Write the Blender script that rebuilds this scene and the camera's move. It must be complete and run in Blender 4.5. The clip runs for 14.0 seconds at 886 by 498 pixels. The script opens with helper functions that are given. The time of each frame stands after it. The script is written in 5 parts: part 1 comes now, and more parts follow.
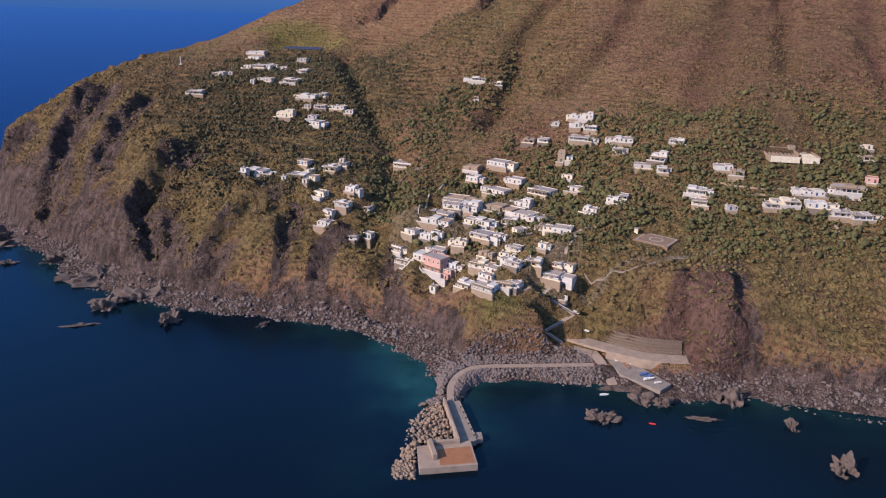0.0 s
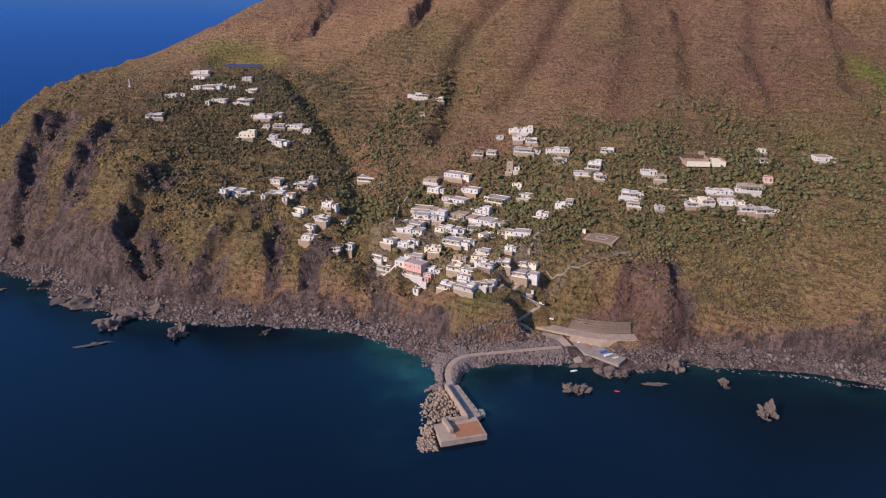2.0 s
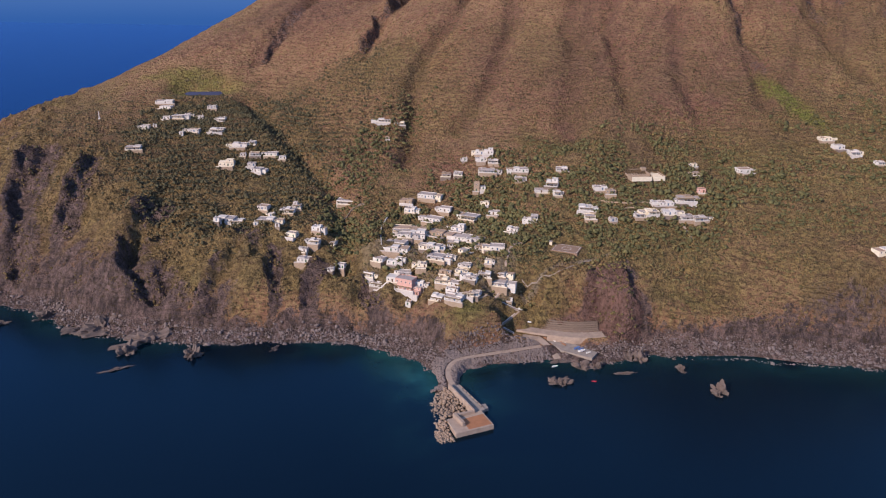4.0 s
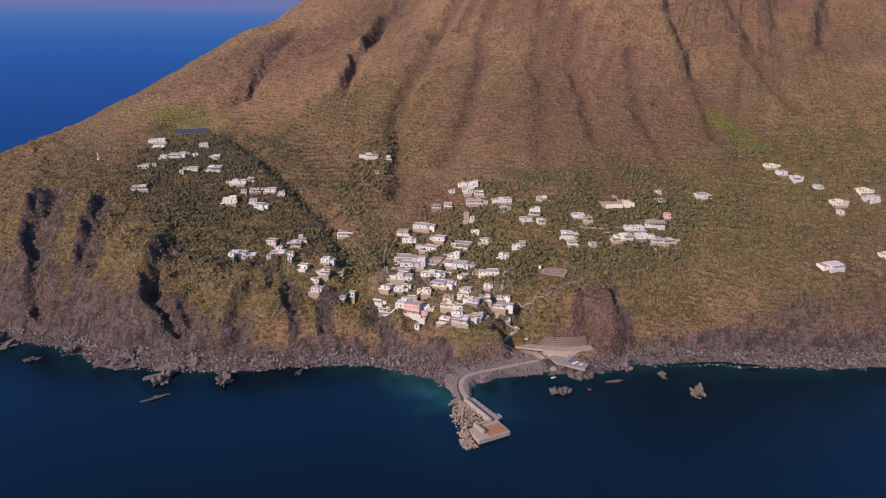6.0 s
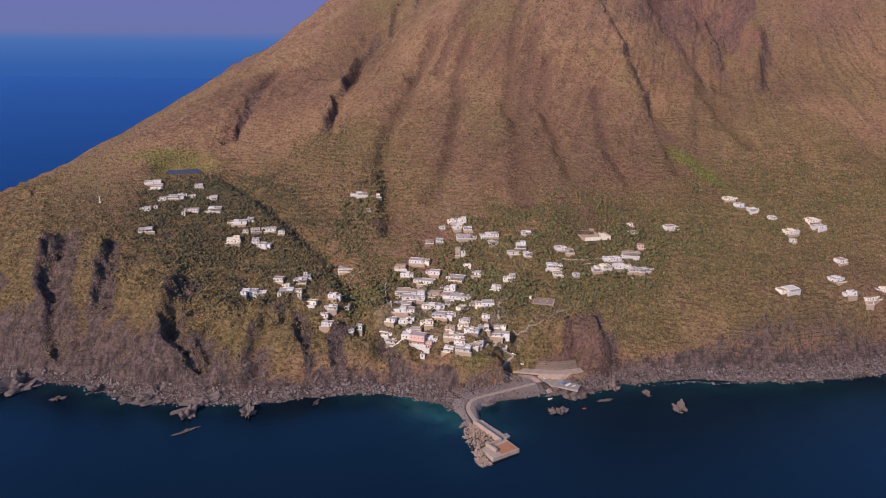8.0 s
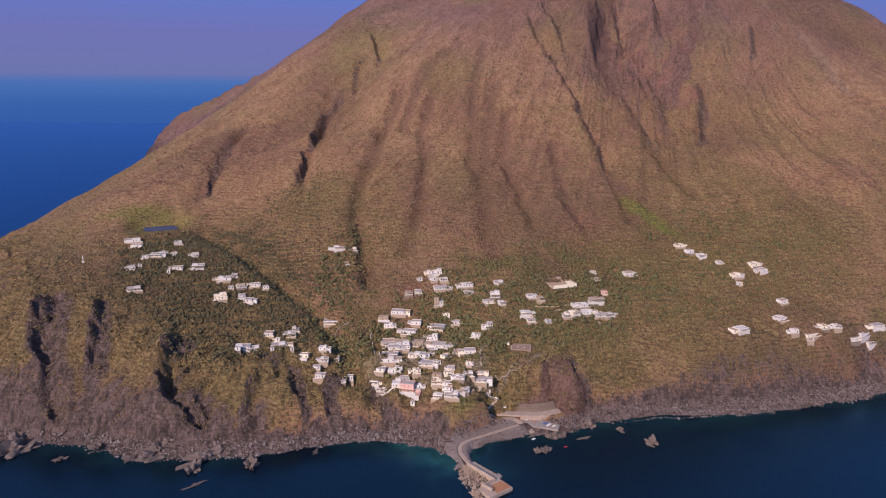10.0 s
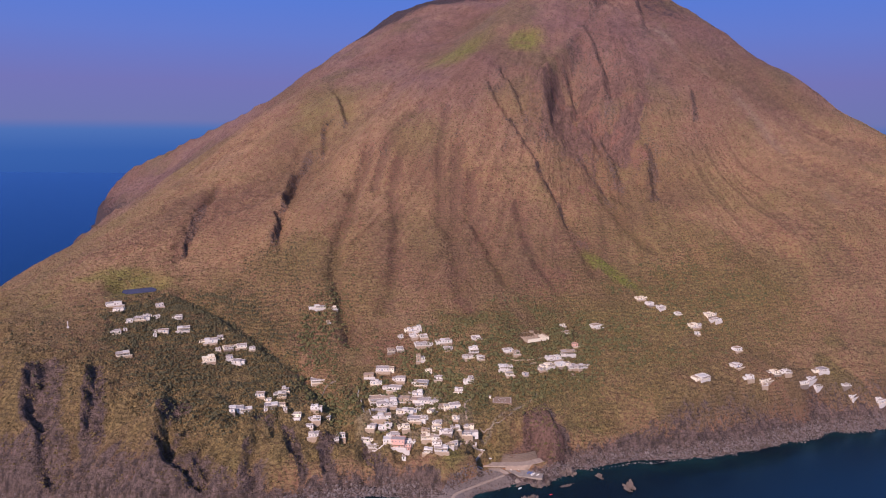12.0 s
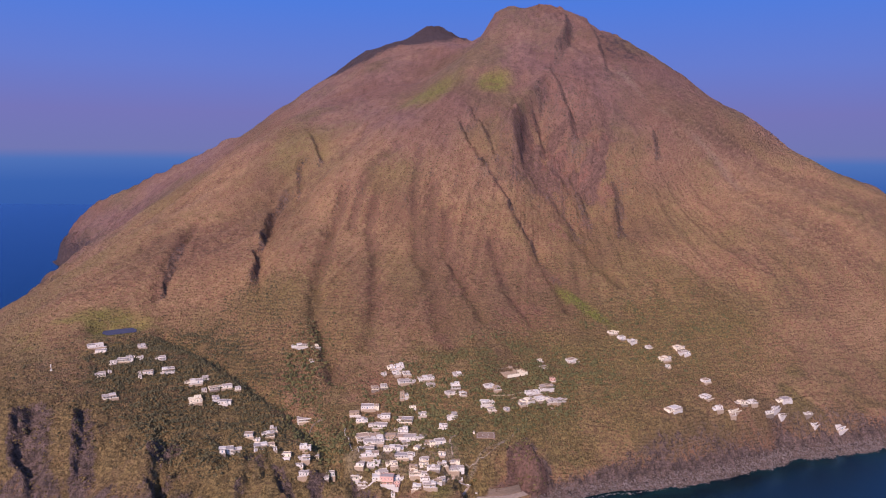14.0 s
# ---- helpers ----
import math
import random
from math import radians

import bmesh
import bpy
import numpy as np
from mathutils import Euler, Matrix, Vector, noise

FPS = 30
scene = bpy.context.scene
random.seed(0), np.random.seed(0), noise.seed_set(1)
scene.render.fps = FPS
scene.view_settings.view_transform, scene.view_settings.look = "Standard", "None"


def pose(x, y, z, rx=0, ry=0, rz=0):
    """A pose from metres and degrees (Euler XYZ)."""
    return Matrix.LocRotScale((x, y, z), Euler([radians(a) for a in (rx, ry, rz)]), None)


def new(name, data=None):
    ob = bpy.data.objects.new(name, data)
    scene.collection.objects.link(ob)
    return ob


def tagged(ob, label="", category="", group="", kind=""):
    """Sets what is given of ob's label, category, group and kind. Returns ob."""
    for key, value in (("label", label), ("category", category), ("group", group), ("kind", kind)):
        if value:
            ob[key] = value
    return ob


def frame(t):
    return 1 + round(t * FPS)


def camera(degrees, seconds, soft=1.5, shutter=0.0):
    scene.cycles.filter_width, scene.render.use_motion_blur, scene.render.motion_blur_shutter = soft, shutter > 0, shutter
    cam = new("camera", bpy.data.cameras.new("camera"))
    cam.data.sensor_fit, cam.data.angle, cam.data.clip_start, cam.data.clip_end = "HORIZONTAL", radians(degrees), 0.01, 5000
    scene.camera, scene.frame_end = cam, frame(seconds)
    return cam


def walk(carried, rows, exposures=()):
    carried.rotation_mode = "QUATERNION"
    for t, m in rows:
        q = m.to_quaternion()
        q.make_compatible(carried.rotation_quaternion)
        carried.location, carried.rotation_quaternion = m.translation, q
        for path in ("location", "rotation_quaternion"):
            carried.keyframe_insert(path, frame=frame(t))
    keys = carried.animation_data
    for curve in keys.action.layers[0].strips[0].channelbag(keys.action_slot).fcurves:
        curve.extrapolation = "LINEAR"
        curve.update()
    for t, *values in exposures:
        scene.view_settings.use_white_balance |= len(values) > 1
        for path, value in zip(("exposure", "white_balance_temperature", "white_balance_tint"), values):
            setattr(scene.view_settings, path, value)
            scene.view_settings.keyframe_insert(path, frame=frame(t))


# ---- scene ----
cam = camera(62.2, 14.0, soft=1.15)
METRES, EYE, TILT, LEAN, TURN = 475.0, 187.6, -19.5, -1.5, 0.0
ROWS = [
    (0.0, 0.0, 0.0, 0.0, 0.0, 0.0, -0.0),
    (0.5, -0.026, -0.0323, 0.0043, -2.18, -0.12, 0.83),
    (1.0, -0.0528, -0.0635, 0.009, -4.14, -0.29, 1.59),
    (1.5, -0.0808, -0.0934, 0.0141, -5.97, -0.46, 2.3),
    (2.0, -0.1094, -0.1225, 0.0197, -7.74, -0.66, 2.98),
    (2.5, -0.1379, -0.1499, 0.026, -9.53, -0.88, 3.69),
    (3.0, -0.1666, -0.1762, 0.0321, -11.15, -0.94, 4.34),
    (5.5, -0.3229, -0.2976, 0.0707, -17.49, -0.2, 6.79),
    (6.0, -0.3547, -0.3193, 0.0784, -18.47, -0.01, 7.15),
    (6.5, -0.386, -0.3404, 0.0871, -19.3, 0.16, 7.44),
    (7.0, -0.4166, -0.3601, 0.096, -20.11, 0.32, 7.73),
    (7.5, -0.4468, -0.3792, 0.1053, -21.15, 0.75, 8.09),
    (8.0, -0.4769, -0.3969, 0.1151, -22.35, 1.18, 8.46),
    (10.5, -0.6263, -0.4709, 0.1677, -28.17, 4.04, 10.3),
    (11.0, -0.6556, -0.4829, 0.1792, -29.22, 4.69, 10.62),
    (11.5, -0.6853, -0.495, 0.1904, -30.3, 5.37, 10.96),
    (12.0, -0.7153, -0.5061, 0.2022, -31.44, 6.02, 11.3),
    (12.5, -0.746, -0.5169, 0.2144, -32.71, 6.64, 11.63),
    (13.0, -0.776, -0.5271, 0.2263, -33.92, 7.29, 11.93),
    (13.5, -0.7856, -0.5301, 0.2303, -34.3, 7.48, 12.05),
    (14.0, -0.7933, -0.5323, 0.2334, -34.59, 7.63, 12.11),
]
walk(cam, [(t, pose(0, 0, EYE, TILT, LEAN, TURN) @ pose(METRES * x, METRES * y, METRES * z, 90 + pitch, roll, yaw)) for t, x, y, z, yaw, pitch, roll in ROWS],
     [(0.0, 0.86, 6350, 15), (8.0, 0.86, 6400, 18), (14.0, 0.96, 6450, 28)])
# the light: a low sun over the open sea, a clear hazy sky
SUN_EL, SUN_AZ = 29.0, -122.0
to_sun = Vector((math.sin(radians(SUN_AZ)) * math.cos(radians(SUN_EL)), math.cos(radians(SUN_AZ)) * math.cos(radians(SUN_EL)), math.sin(radians(SUN_EL))))
sun = new("sun", bpy.data.lights.new("sun", "SUN"))
sun.data.energy, sun.data.angle, sun.data.color = 3.3, radians(0.53), (1.0, 0.84, 0.70)
sun.matrix_world = Matrix.Translation((-900, -600, 900)) @ (-to_sun).to_track_quat("-Z", "Y").to_matrix().to_4x4()

world = bpy.data.worlds.new("sky")
scene.world = world
world.use_nodes = True
wn, wl = world.node_tree.nodes, world.node_tree.links
wn.clear()
sky = wn.new("ShaderNodeTexSky")
sky.sky_type, sky.sun_disc = "NISHITA", False
sky.sun_elevation, sky.sun_rotation = radians(SUN_EL), radians(SUN_AZ)
sky.altitude, sky.air_density, sky.dust_density, sky.ozone_density = 300, 1.0, 0.4, 2.5
w_coord, w_split = wn.new("ShaderNodeTexCoord"), wn.new("ShaderNodeSeparateXYZ")
wl.new(w_coord.outputs["Generated"], w_split.inputs[0])
w_map = wn.new("ShaderNodeMapRange")
w_map.inputs["From Min"].default_value, w_map.inputs["From Max"].default_value = -0.25, 0.35
wl.new(w_split.outputs["Z"], w_map.inputs["Value"])
# haze over the horizon; below it the open sea runs on
w_ramp = wn.new("ShaderNodeValToRGB")
els = w_ramp.color_ramp.elements
SKY_STOPS = [(-0.25, (0.009, 0.027, 0.077)), (-0.085, (0.014, 0.053, 0.178)), (-0.037, (0.019, 0.066, 0.205)), (-0.010, (0.035, 0.089, 0.231)), (0.002, (0.079, 0.099, 0.216)),
             (0.05, (0.084, 0.096, 0.235)), (0.11, (0.062, 0.108, 0.300)), (0.19, (0.035, 0.108, 0.347)), (0.35, (0.030, 0.100, 0.362))]
els.remove(els[1])
els[0].position, els[0].color = 0.0, (*SKY_STOPS[0][1], 1)
for z, c in SKY_STOPS[1:]:
    els.new((z + 0.25) / 0.6).color = (*c, 1)
wl.new(w_map.outputs[0], w_ramp.inputs[0])
w_scale = wn.new("ShaderNodeVectorMath")
w_scale.operation = "SCALE"
w_scale.inputs["Scale"].default_value = 0.15
wl.new(sky.outputs[0], w_scale.inputs[0])
w_fac = wn.new("ShaderNodeMapRange")
w_fac.inputs["From Min"].default_value, w_fac.inputs["From Max"].default_value = 0.20, 0.55
w_fac.inputs["To Min"].default_value, w_fac.inputs["To Max"].default_value = 1.0, 0.0
wl.new(w_split.outputs["Z"], w_fac.inputs["Value"])
w_mix = wn.new("ShaderNodeMix")
w_mix.data_type = "RGBA"
wl.new(w_fac.outputs[0], w_mix.inputs["Factor"])
wl.new(w_scale.outputs[0], w_mix.inputs["A"])
wl.new(w_ramp.outputs[0], w_mix.inputs["B"])
w_bg, w_out = wn.new("ShaderNodeBackground"), wn.new("ShaderNodeOutputWorld")
wl.new(w_mix.outputs["Result"], w_bg.inputs[0])
wl.new(w_bg.outputs[0], w_out.inputs[0])


# ---- materials ----
class Mat:
    """A small builder for node materials."""

    def __init__(self, name, rough=0.9, metal=0.0, spec=0.3):
        self.m = bpy.data.materials.new(name)
        self.m.use_nodes = True
        self.n, self.l = self.m.node_tree.nodes, self.m.node_tree.links
        self.p = self.n["Principled BSDF"]
        self.p.inputs["Roughness"].default_value = rough
        self.p.inputs["Metallic"].default_value = metal
        self.p.inputs["Specular IOR Level"].default_value = spec
        self.c = self.n.new("ShaderNodeTexCoord").outputs["Object"]

    def put(self, sock, value):
        if isinstance(value, bpy.types.NodeSocket):
            self.l.new(value, sock)
        elif isinstance(value, (tuple, list)) and len(value) == 3 and sock.type == "RGBA":
            sock.default_value = (*value, 1)
        else:
            sock.default_value = value

    def noise(self, scale, detail=4, rough=0.55, coord=None, stretch=None):
        n = self.n.new("ShaderNodeTexNoise")
        n.inputs["Scale"].default_value, n.inputs["Detail"].default_value, n.inputs["Roughness"].default_value = scale, detail, rough
        src = coord or self.c
        if stretch:
            v = self.n.new("ShaderNodeVectorMath")
            v.operation = "MULTIPLY"
            self.l.new(src, v.inputs[0])
            v.inputs[1].default_value = stretch
            src = v.outputs[0]
        self.l.new(src, n.inputs["Vector"])
        return n.outputs["Fac"]

    def range(self, v, a, b, lo=0.0, hi=1.0):
        n = self.n.new("ShaderNodeMapRange")
        n.inputs["From Min"].default_value, n.inputs["From Max"].default_value = a, b
        n.inputs["To Min"].default_value, n.inputs["To Max"].default_value = lo, hi
        self.put(n.inputs["Value"], v)
        return n.outputs[0]

    def mix(self, f, a, b, kind="MIX"):
        n = self.n.new("ShaderNodeMix")
        n.data_type, n.blend_type = "RGBA", kind
        self.put(n.inputs["Factor"], f)
        self.put(n.inputs["A"], a)
        self.put(n.inputs["B"], b)
        return n.outputs["Result"]

    def math(self, op, a, b=0.0):
        n = self.n.new("ShaderNodeMath")
        n.operation = op
        self.put(n.inputs[0], a)
        self.put(n.inputs[1], b)
        return n.outputs[0]

    def attr(self, name):
        n = self.n.new("ShaderNodeAttribute")
        n.attribute_name = name
        return n.outputs["Fac"]

    def random(self):
        return self.n.new("ShaderNodeObjectInfo").outputs["Random"]

    def island(self):
        return self.n.new("ShaderNodeNewGeometry").outputs["Random Per Island"]

    def bump(self, h, strength=0.5, dist=0.1):
        n = self.n.new("ShaderNodeBump")
        n.inputs["Strength"].default_value, n.inputs["Distance"].default_value = strength, dist
        self.l.new(h, n.inputs["Height"])
        self.l.new(n.outputs[0], self.p.inputs["Normal"])

    def colour(self, c):
        self.put(self.p.inputs["Base Color"], c)
        return self.m


def plain(name, c, rough=0.85, metal=0.0, var=0.12, scale=0.8, bump=0.0, use="random"):
    """A painted, plastered or stony surface: stains at two scales and a tone of its own for each piece."""
    k = Mat(name, rough, metal)
    big, fine = k.noise(scale, 3), k.noise(scale * 9, 4, 0.7)
    dark = tuple(v * (1 - 2.2 * var) for v in c)
    lite = tuple(min(1, v * (1 + var)) for v in c)
    col = k.mix(k.range(big, 0.3, 0.7), dark, lite)
    col = k.mix(k.range(fine, 0.35, 0.75, 0, 0.5), col, tuple(v * (1 - 3 * var) for v in c))
    r = k.random() if use == "random" else k.island()
    col = k.mix(k.range(r, 0, 1, 0, min(0.9, 4 * var)), col, tuple(v * (1 - 2 * var) for v in c))
    if bump:
        k.bump(fine, 0.6, bump)
    return k.colour(col)


def ground_material():
    k = Mat("island_ground", 0.95, 0.0, 0.15)
    big, mid = k.noise(0.012, 4, 0.6), k.noise(0.07, 5, 0.65)
    tuft, grain = k.noise(0.24, 5, 0.75), k.noise(1.1, 3, 0.7)
    split = k.n.new("ShaderNodeSeparateXYZ")
    k.l.new(k.c, split.inputs[0])
    # dry grass and broom over brown ash soil
    soil = k.mix(k.range(big, 0.35, 0.65), (0.245, 0.117, 0.074), (0.310, 0.166, 0.100))
    grass = k.mix(k.range(mid, 0.3, 0.7), (0.202, 0.130, 0.060), (0.410, 0.262, 0.132))
    base = k.mix(k.range(tuft, 0.42, 0.58), soil, grass)
    # reddish gully soil, darkened further so the ribs' shade is in the colour
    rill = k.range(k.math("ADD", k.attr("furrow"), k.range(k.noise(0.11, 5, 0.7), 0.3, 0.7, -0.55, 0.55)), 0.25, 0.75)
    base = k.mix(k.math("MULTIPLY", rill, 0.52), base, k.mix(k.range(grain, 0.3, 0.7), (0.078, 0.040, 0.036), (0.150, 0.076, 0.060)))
    lush = k.mix(k.range(tuft, 0.40, 0.58), (0.062, 0.055, 0.022), (0.205, 0.155, 0.056))
    base = k.mix(k.math("MULTIPLY", k.attr("lush"), k.range(mid, 0.25, 0.55, 0.35, 1.0)), base, lush)
    # upper ash, its mauve tint also painting in the distant haze
    ash = k.mix(k.range(mid, 0.3, 0.7), (0.122, 0.066, 0.066), (0.245, 0.142, 0.132))
    base = k.mix(k.math("MULTIPLY", k.attr("ash"), k.range(big, 0.25, 0.6, 0.5, 1.0)), base, ash)
    moss = k.range(k.math("ADD", k.noise(0.006, 4, 0.6), k.math("MULTIPLY", mid, 0.35)), 0.64, 0.78)
    base = k.mix(k.math("MULTIPLY", moss, 0.45), base, k.mix(k.range(tuft, 0.4, 0.6), (0.085, 0.070, 0.026), (0.175, 0.142, 0.050)))
    band = k.range(k.math("ADD", k.noise(0.005, 3, 0.6, None, (1.0, 1.0, 0.5)), k.math("MULTIPLY", mid, 0.25)), 0.58, 0.74)
    base = k.mix(k.math("MULTIPLY", band, 0.45), base, k.mix(k.range(tuft, 0.35, 0.65), (0.098, 0.046, 0.038), (0.190, 0.096, 0.074)))
    straw = k.mix(k.range(tuft, 0.40, 0.60), (0.100, 0.070, 0.032), (0.270, 0.184, 0.080))
    base = k.mix(k.math("MULTIPLY", k.attr("straw"), k.range(mid, 0.25, 0.6, 0.4, 1.0)), base, straw)
    fresh = k.mix(k.range(tuft, 0.35, 0.65), (0.095, 0.125, 0.018), (0.200, 0.230, 0.040))
    base = k.mix(k.math("MULTIPLY", k.attr("fresh"), k.range(mid, 0.28, 0.52, 0.25, 1.0)), base, fresh)
    # bare rock, streaked down the face and broken by ledges
    streak = k.noise(0.16, 6, 0.75, None, (1.0, 1.0, 0.3))
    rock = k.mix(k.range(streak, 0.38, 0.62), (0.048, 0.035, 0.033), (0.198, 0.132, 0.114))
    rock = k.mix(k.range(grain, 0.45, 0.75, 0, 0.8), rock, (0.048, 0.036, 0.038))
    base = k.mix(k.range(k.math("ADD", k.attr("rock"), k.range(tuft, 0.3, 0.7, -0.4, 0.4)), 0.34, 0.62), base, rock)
    rust = k.mix(k.range(streak, 0.35, 0.65), (0.100, 0.055, 0.047), (0.205, 0.118, 0.094))
    base = k.mix(k.range(k.math("ADD", k.attr("rust"), k.range(tuft, 0.3, 0.7, -0.35, 0.35)), 0.35, 0.65), base, rust)
    red = k.mix(k.range(tuft, 0.3, 0.7), (0.190, 0.075, 0.052), (0.280, 0.150, 0.115))
    base = k.mix(k.math("MULTIPLY", k.attr("red"), k.range(mid, 0.35, 0.55)), base, red)
    # dark crater ash, with shade painted into the same colour
    base = k.mix(k.range(k.math("ADD", k.attr("cinder_shade"), k.range(mid, 0.3, 0.7, -0.3, 0.3)), 0.3, 0.7), base, k.mix(k.range(tuft, 0.3, 0.7), (0.040, 0.028, 0.034), (0.080, 0.053, 0.058)))
    base = k.mix(k.attr("path"), base, k.mix(k.range(grain, 0.3, 0.7), (0.24, 0.19, 0.15), (0.33, 0.27, 0.21)))
    # scattered dark shrubs
    shrub = k.range(k.noise(0.36, 3, 0.6), 0.56, 0.63)
    base = k.mix(k.math("MULTIPLY", shrub, 0.6), base, (0.060, 0.042, 0.020))
    # terrace walls along the contours
    tier = k.math("FRACT", k.math("ADD", k.math("MULTIPLY", split.outputs["Z"], 0.26), k.math("MULTIPLY", k.noise(0.03, 3), 3.5)))
    wall = k.math("MULTIPLY", k.range(tier, 0.66, 0.82), k.range(k.noise(0.05, 3), 0.40, 0.56))
    wall = k.math("MULTIPLY", wall, k.range(split.outputs["Z"], 140, 320, 1.0, 0.12))
    base = k.mix(k.math("MULTIPLY", wall, 0.42), base, (0.070, 0.048, 0.030))
    h = k.math("ADD", k.math("MULTIPLY", tuft, 2.2), k.math("MULTIPLY", grain, 0.6))
    h = k.math("ADD", h, k.math("MULTIPLY", mid, 3.2))
    h = k.math("ADD", h, k.math("MULTIPLY", shrub, 0.5))
    h = k.math("ADD", h, k.math("MULTIPLY", wall, -0.45))
    k.bump(h, 1.0, 2.4)
    return k.colour(base)


def sea_material():
    k = Mat("sea_water")
    patch = k.noise(0.02, 4, 0.6)
    deep = k.mix(k.range(k.noise(0.004, 3), 0.35, 0.65), (0.0012, 0.0032, 0.0074), (0.0018, 0.0046, 0.0100))
    shallow = k.mix(k.range(patch, 0.35, 0.65), (0.005, 0.030, 0.037), (0.013, 0.064, 0.060))
    f = k.math("MULTIPLY", k.attr("shallow"), k.range(patch, 0.25, 0.6, 0.35, 1.0))
    body, gloss, mix, fres, bump = (k.n.new("ShaderNode" + t) for t in ("BsdfDiffuse", "BsdfGlossy", "MixShader", "Fresnel", "Bump"))
    k.put(body.inputs["Color"], k.mix(f, deep, shallow))
    gloss.inputs["Color"].default_value, gloss.inputs["Roughness"].default_value = (0.28, 0.64, 0.90, 1), 0.20
    fres.inputs["IOR"].default_value = 1.33
    bump.inputs["Strength"].default_value, bump.inputs["Distance"].default_value = 0.35, 0.3
    k.l.new(k.noise(0.35, 5, 0.6), bump.inputs["Height"])
    k.l.new(bump.outputs[0], gloss.inputs["Normal"])
    k.l.new(fres.outputs[0], mix.inputs[0])
    k.l.new(body.outputs[0], mix.inputs[1])
    k.l.new(gloss.outputs[0], mix.inputs[2])
    k.n.remove(k.p)
    k.l.new(mix.outputs[0], k.n["Material Output"].inputs["Surface"])
    return k.m


GROUND, SEA = ground_material(), sea_material()


# ---- the island's shape ----
SX, SY, SZ = 976.0, 1238.0, 778.0  # the summit
LATTICE = np.random.RandomState(11).rand(256, 256)


def vnoise(x, y):
    xi, yi = np.floor(x).astype(int), np.floor(y).astype(int)
    u, v = x - xi, y - yi
    u, v = u * u * (3 - 2 * u), v * v * (3 - 2 * v)
    a, b, c, d = LATTICE[xi & 255, yi & 255], LATTICE[(xi + 1) & 255, yi & 255], LATTICE[xi & 255, (yi + 1) & 255], LATTICE[(xi + 1) & 255, (yi + 1) & 255]
    return (a * (1 - u) + b * u) * (1 - v) + (c * (1 - u) + d * u) * v


def fbm(x, y, octaves=4):
    s, a, t = 0.0, 1.0, 0.0
    for k in range(octaves):
        s, t = s + a * vnoise(x * 2 ** k + 17.3 * k, y * 2 ** k - 9.1 * k), t + a
        a *= 0.5
    return s / t


def ridged(x, y, octaves=3):
    s, a, t = 0.0, 1.0, 0.0
    for k in range(octaves):
        s, t = s + a * (1 - np.abs(2 * vnoise(x * 2 ** k + 31.7 * k, y * 2 ** k + 5.3 * k) - 1)), t + a
        a *= 0.5
    return s / t


def step(x, a, b):
    t = np.clip((x - a) / (b - a), 0, 1)
    return t * t * (3 - 2 * t)


# the coast's distance from the summit, by bearing from it
COAST = [(3.9, 1131), (18.2, 1104), (25.5, 1106), (30.4, 1137), (33.8, 1161), (38.6, 1185), (41.9, 1212), (43.0, 1240), (44.4, 1251), (46.6, 1289),
         (47.8, 1317), (49.9, 1314), (51.4, 1325), (53.1, 1357), (54.6, 1394), (56.7, 1425), (58.3, 1447), (60.9, 1461), (62.8, 1493), (66.9, 1525),
         (71.5, 1509), (76.8, 1480), (83.6, 1450), (91.8, 1425), (101.9, 1310), (115.8, 1200), (130.0, 1200), (139, 1420), (144.8, 1692), (148.6, 1750), (154.9, 1713),
         (170, 1586), (230, 1500), (300, 1500), (355, 1250)]
# heights by bearing: along the coastal shelf at fractions of the way in to 800 m from the summit, then up the cone
BEARINGS = np.array([-20, 15, 31, 42, 48, 54, 60, 66, 72, 79, 94, 115.0])
WAYS = np.array([0, 0.03, 0.08, 0.16, 0.3, 0.55, 1, 1.25, 1.625, 2.0])
PROFILES = np.array([
    (5, 10, 20, 45, 110, 320, 395, 615), (8, 20, 34, 60, 97, 193, 275, 592), (22, 50, 67, 78, 107, 158, 251, 619),
    (20, 31, 45, 72, 99, 178, 277, 602), (20, 34, 48, 64, 113, 202, 339, 619), (14, 31, 48, 53, 103, 221, 383, 619),
    (4, 30, 73, 74, 100, 244, 411, 619), (26, 62, 107, 113, 131, 277, 436, 630), (44, 94, 130, 120, 105, 288, 447, 635),
    (57, 96, 115, 154, 236, 292, 441, 613), (4, 10, 30, 100, 190, 400, 460, 576), (3, 8, 18, 30, 60, 175, 470, 641)], float)
# knolls and hollows: x, y, height, radius
KNOLLS = [(274, 978, 23, 80), (110, 1047, -18, 80), (245, 349, -15, 45), (-43, 934, -14, 80), (129, 360, 9, 45), (204, 653, -9, 50), (340, 522, -8, 45),
          (109, 590, 8, 45), (585, 892, 14, 60), (677, 916, -30, 80), (538, 1109, -18, 80), (304, 1356, 35, 120), (559, 1427, 55, 130), (862, 1340, -75, 62),
          (-290, 1200, 8, 100), (-215, 1110, -8, 70), (-400, 655, 14, 34), (-368, 800, -15, 75), (-325, 925, -15, 75), (1012, 1212, 40, 115), (838, 1200, 62, 62), (1070, 1125, -18, 45), (1154, 964, 14, 130),
          (1215, 735, 26, 110), (84, 391, -13, 15)]
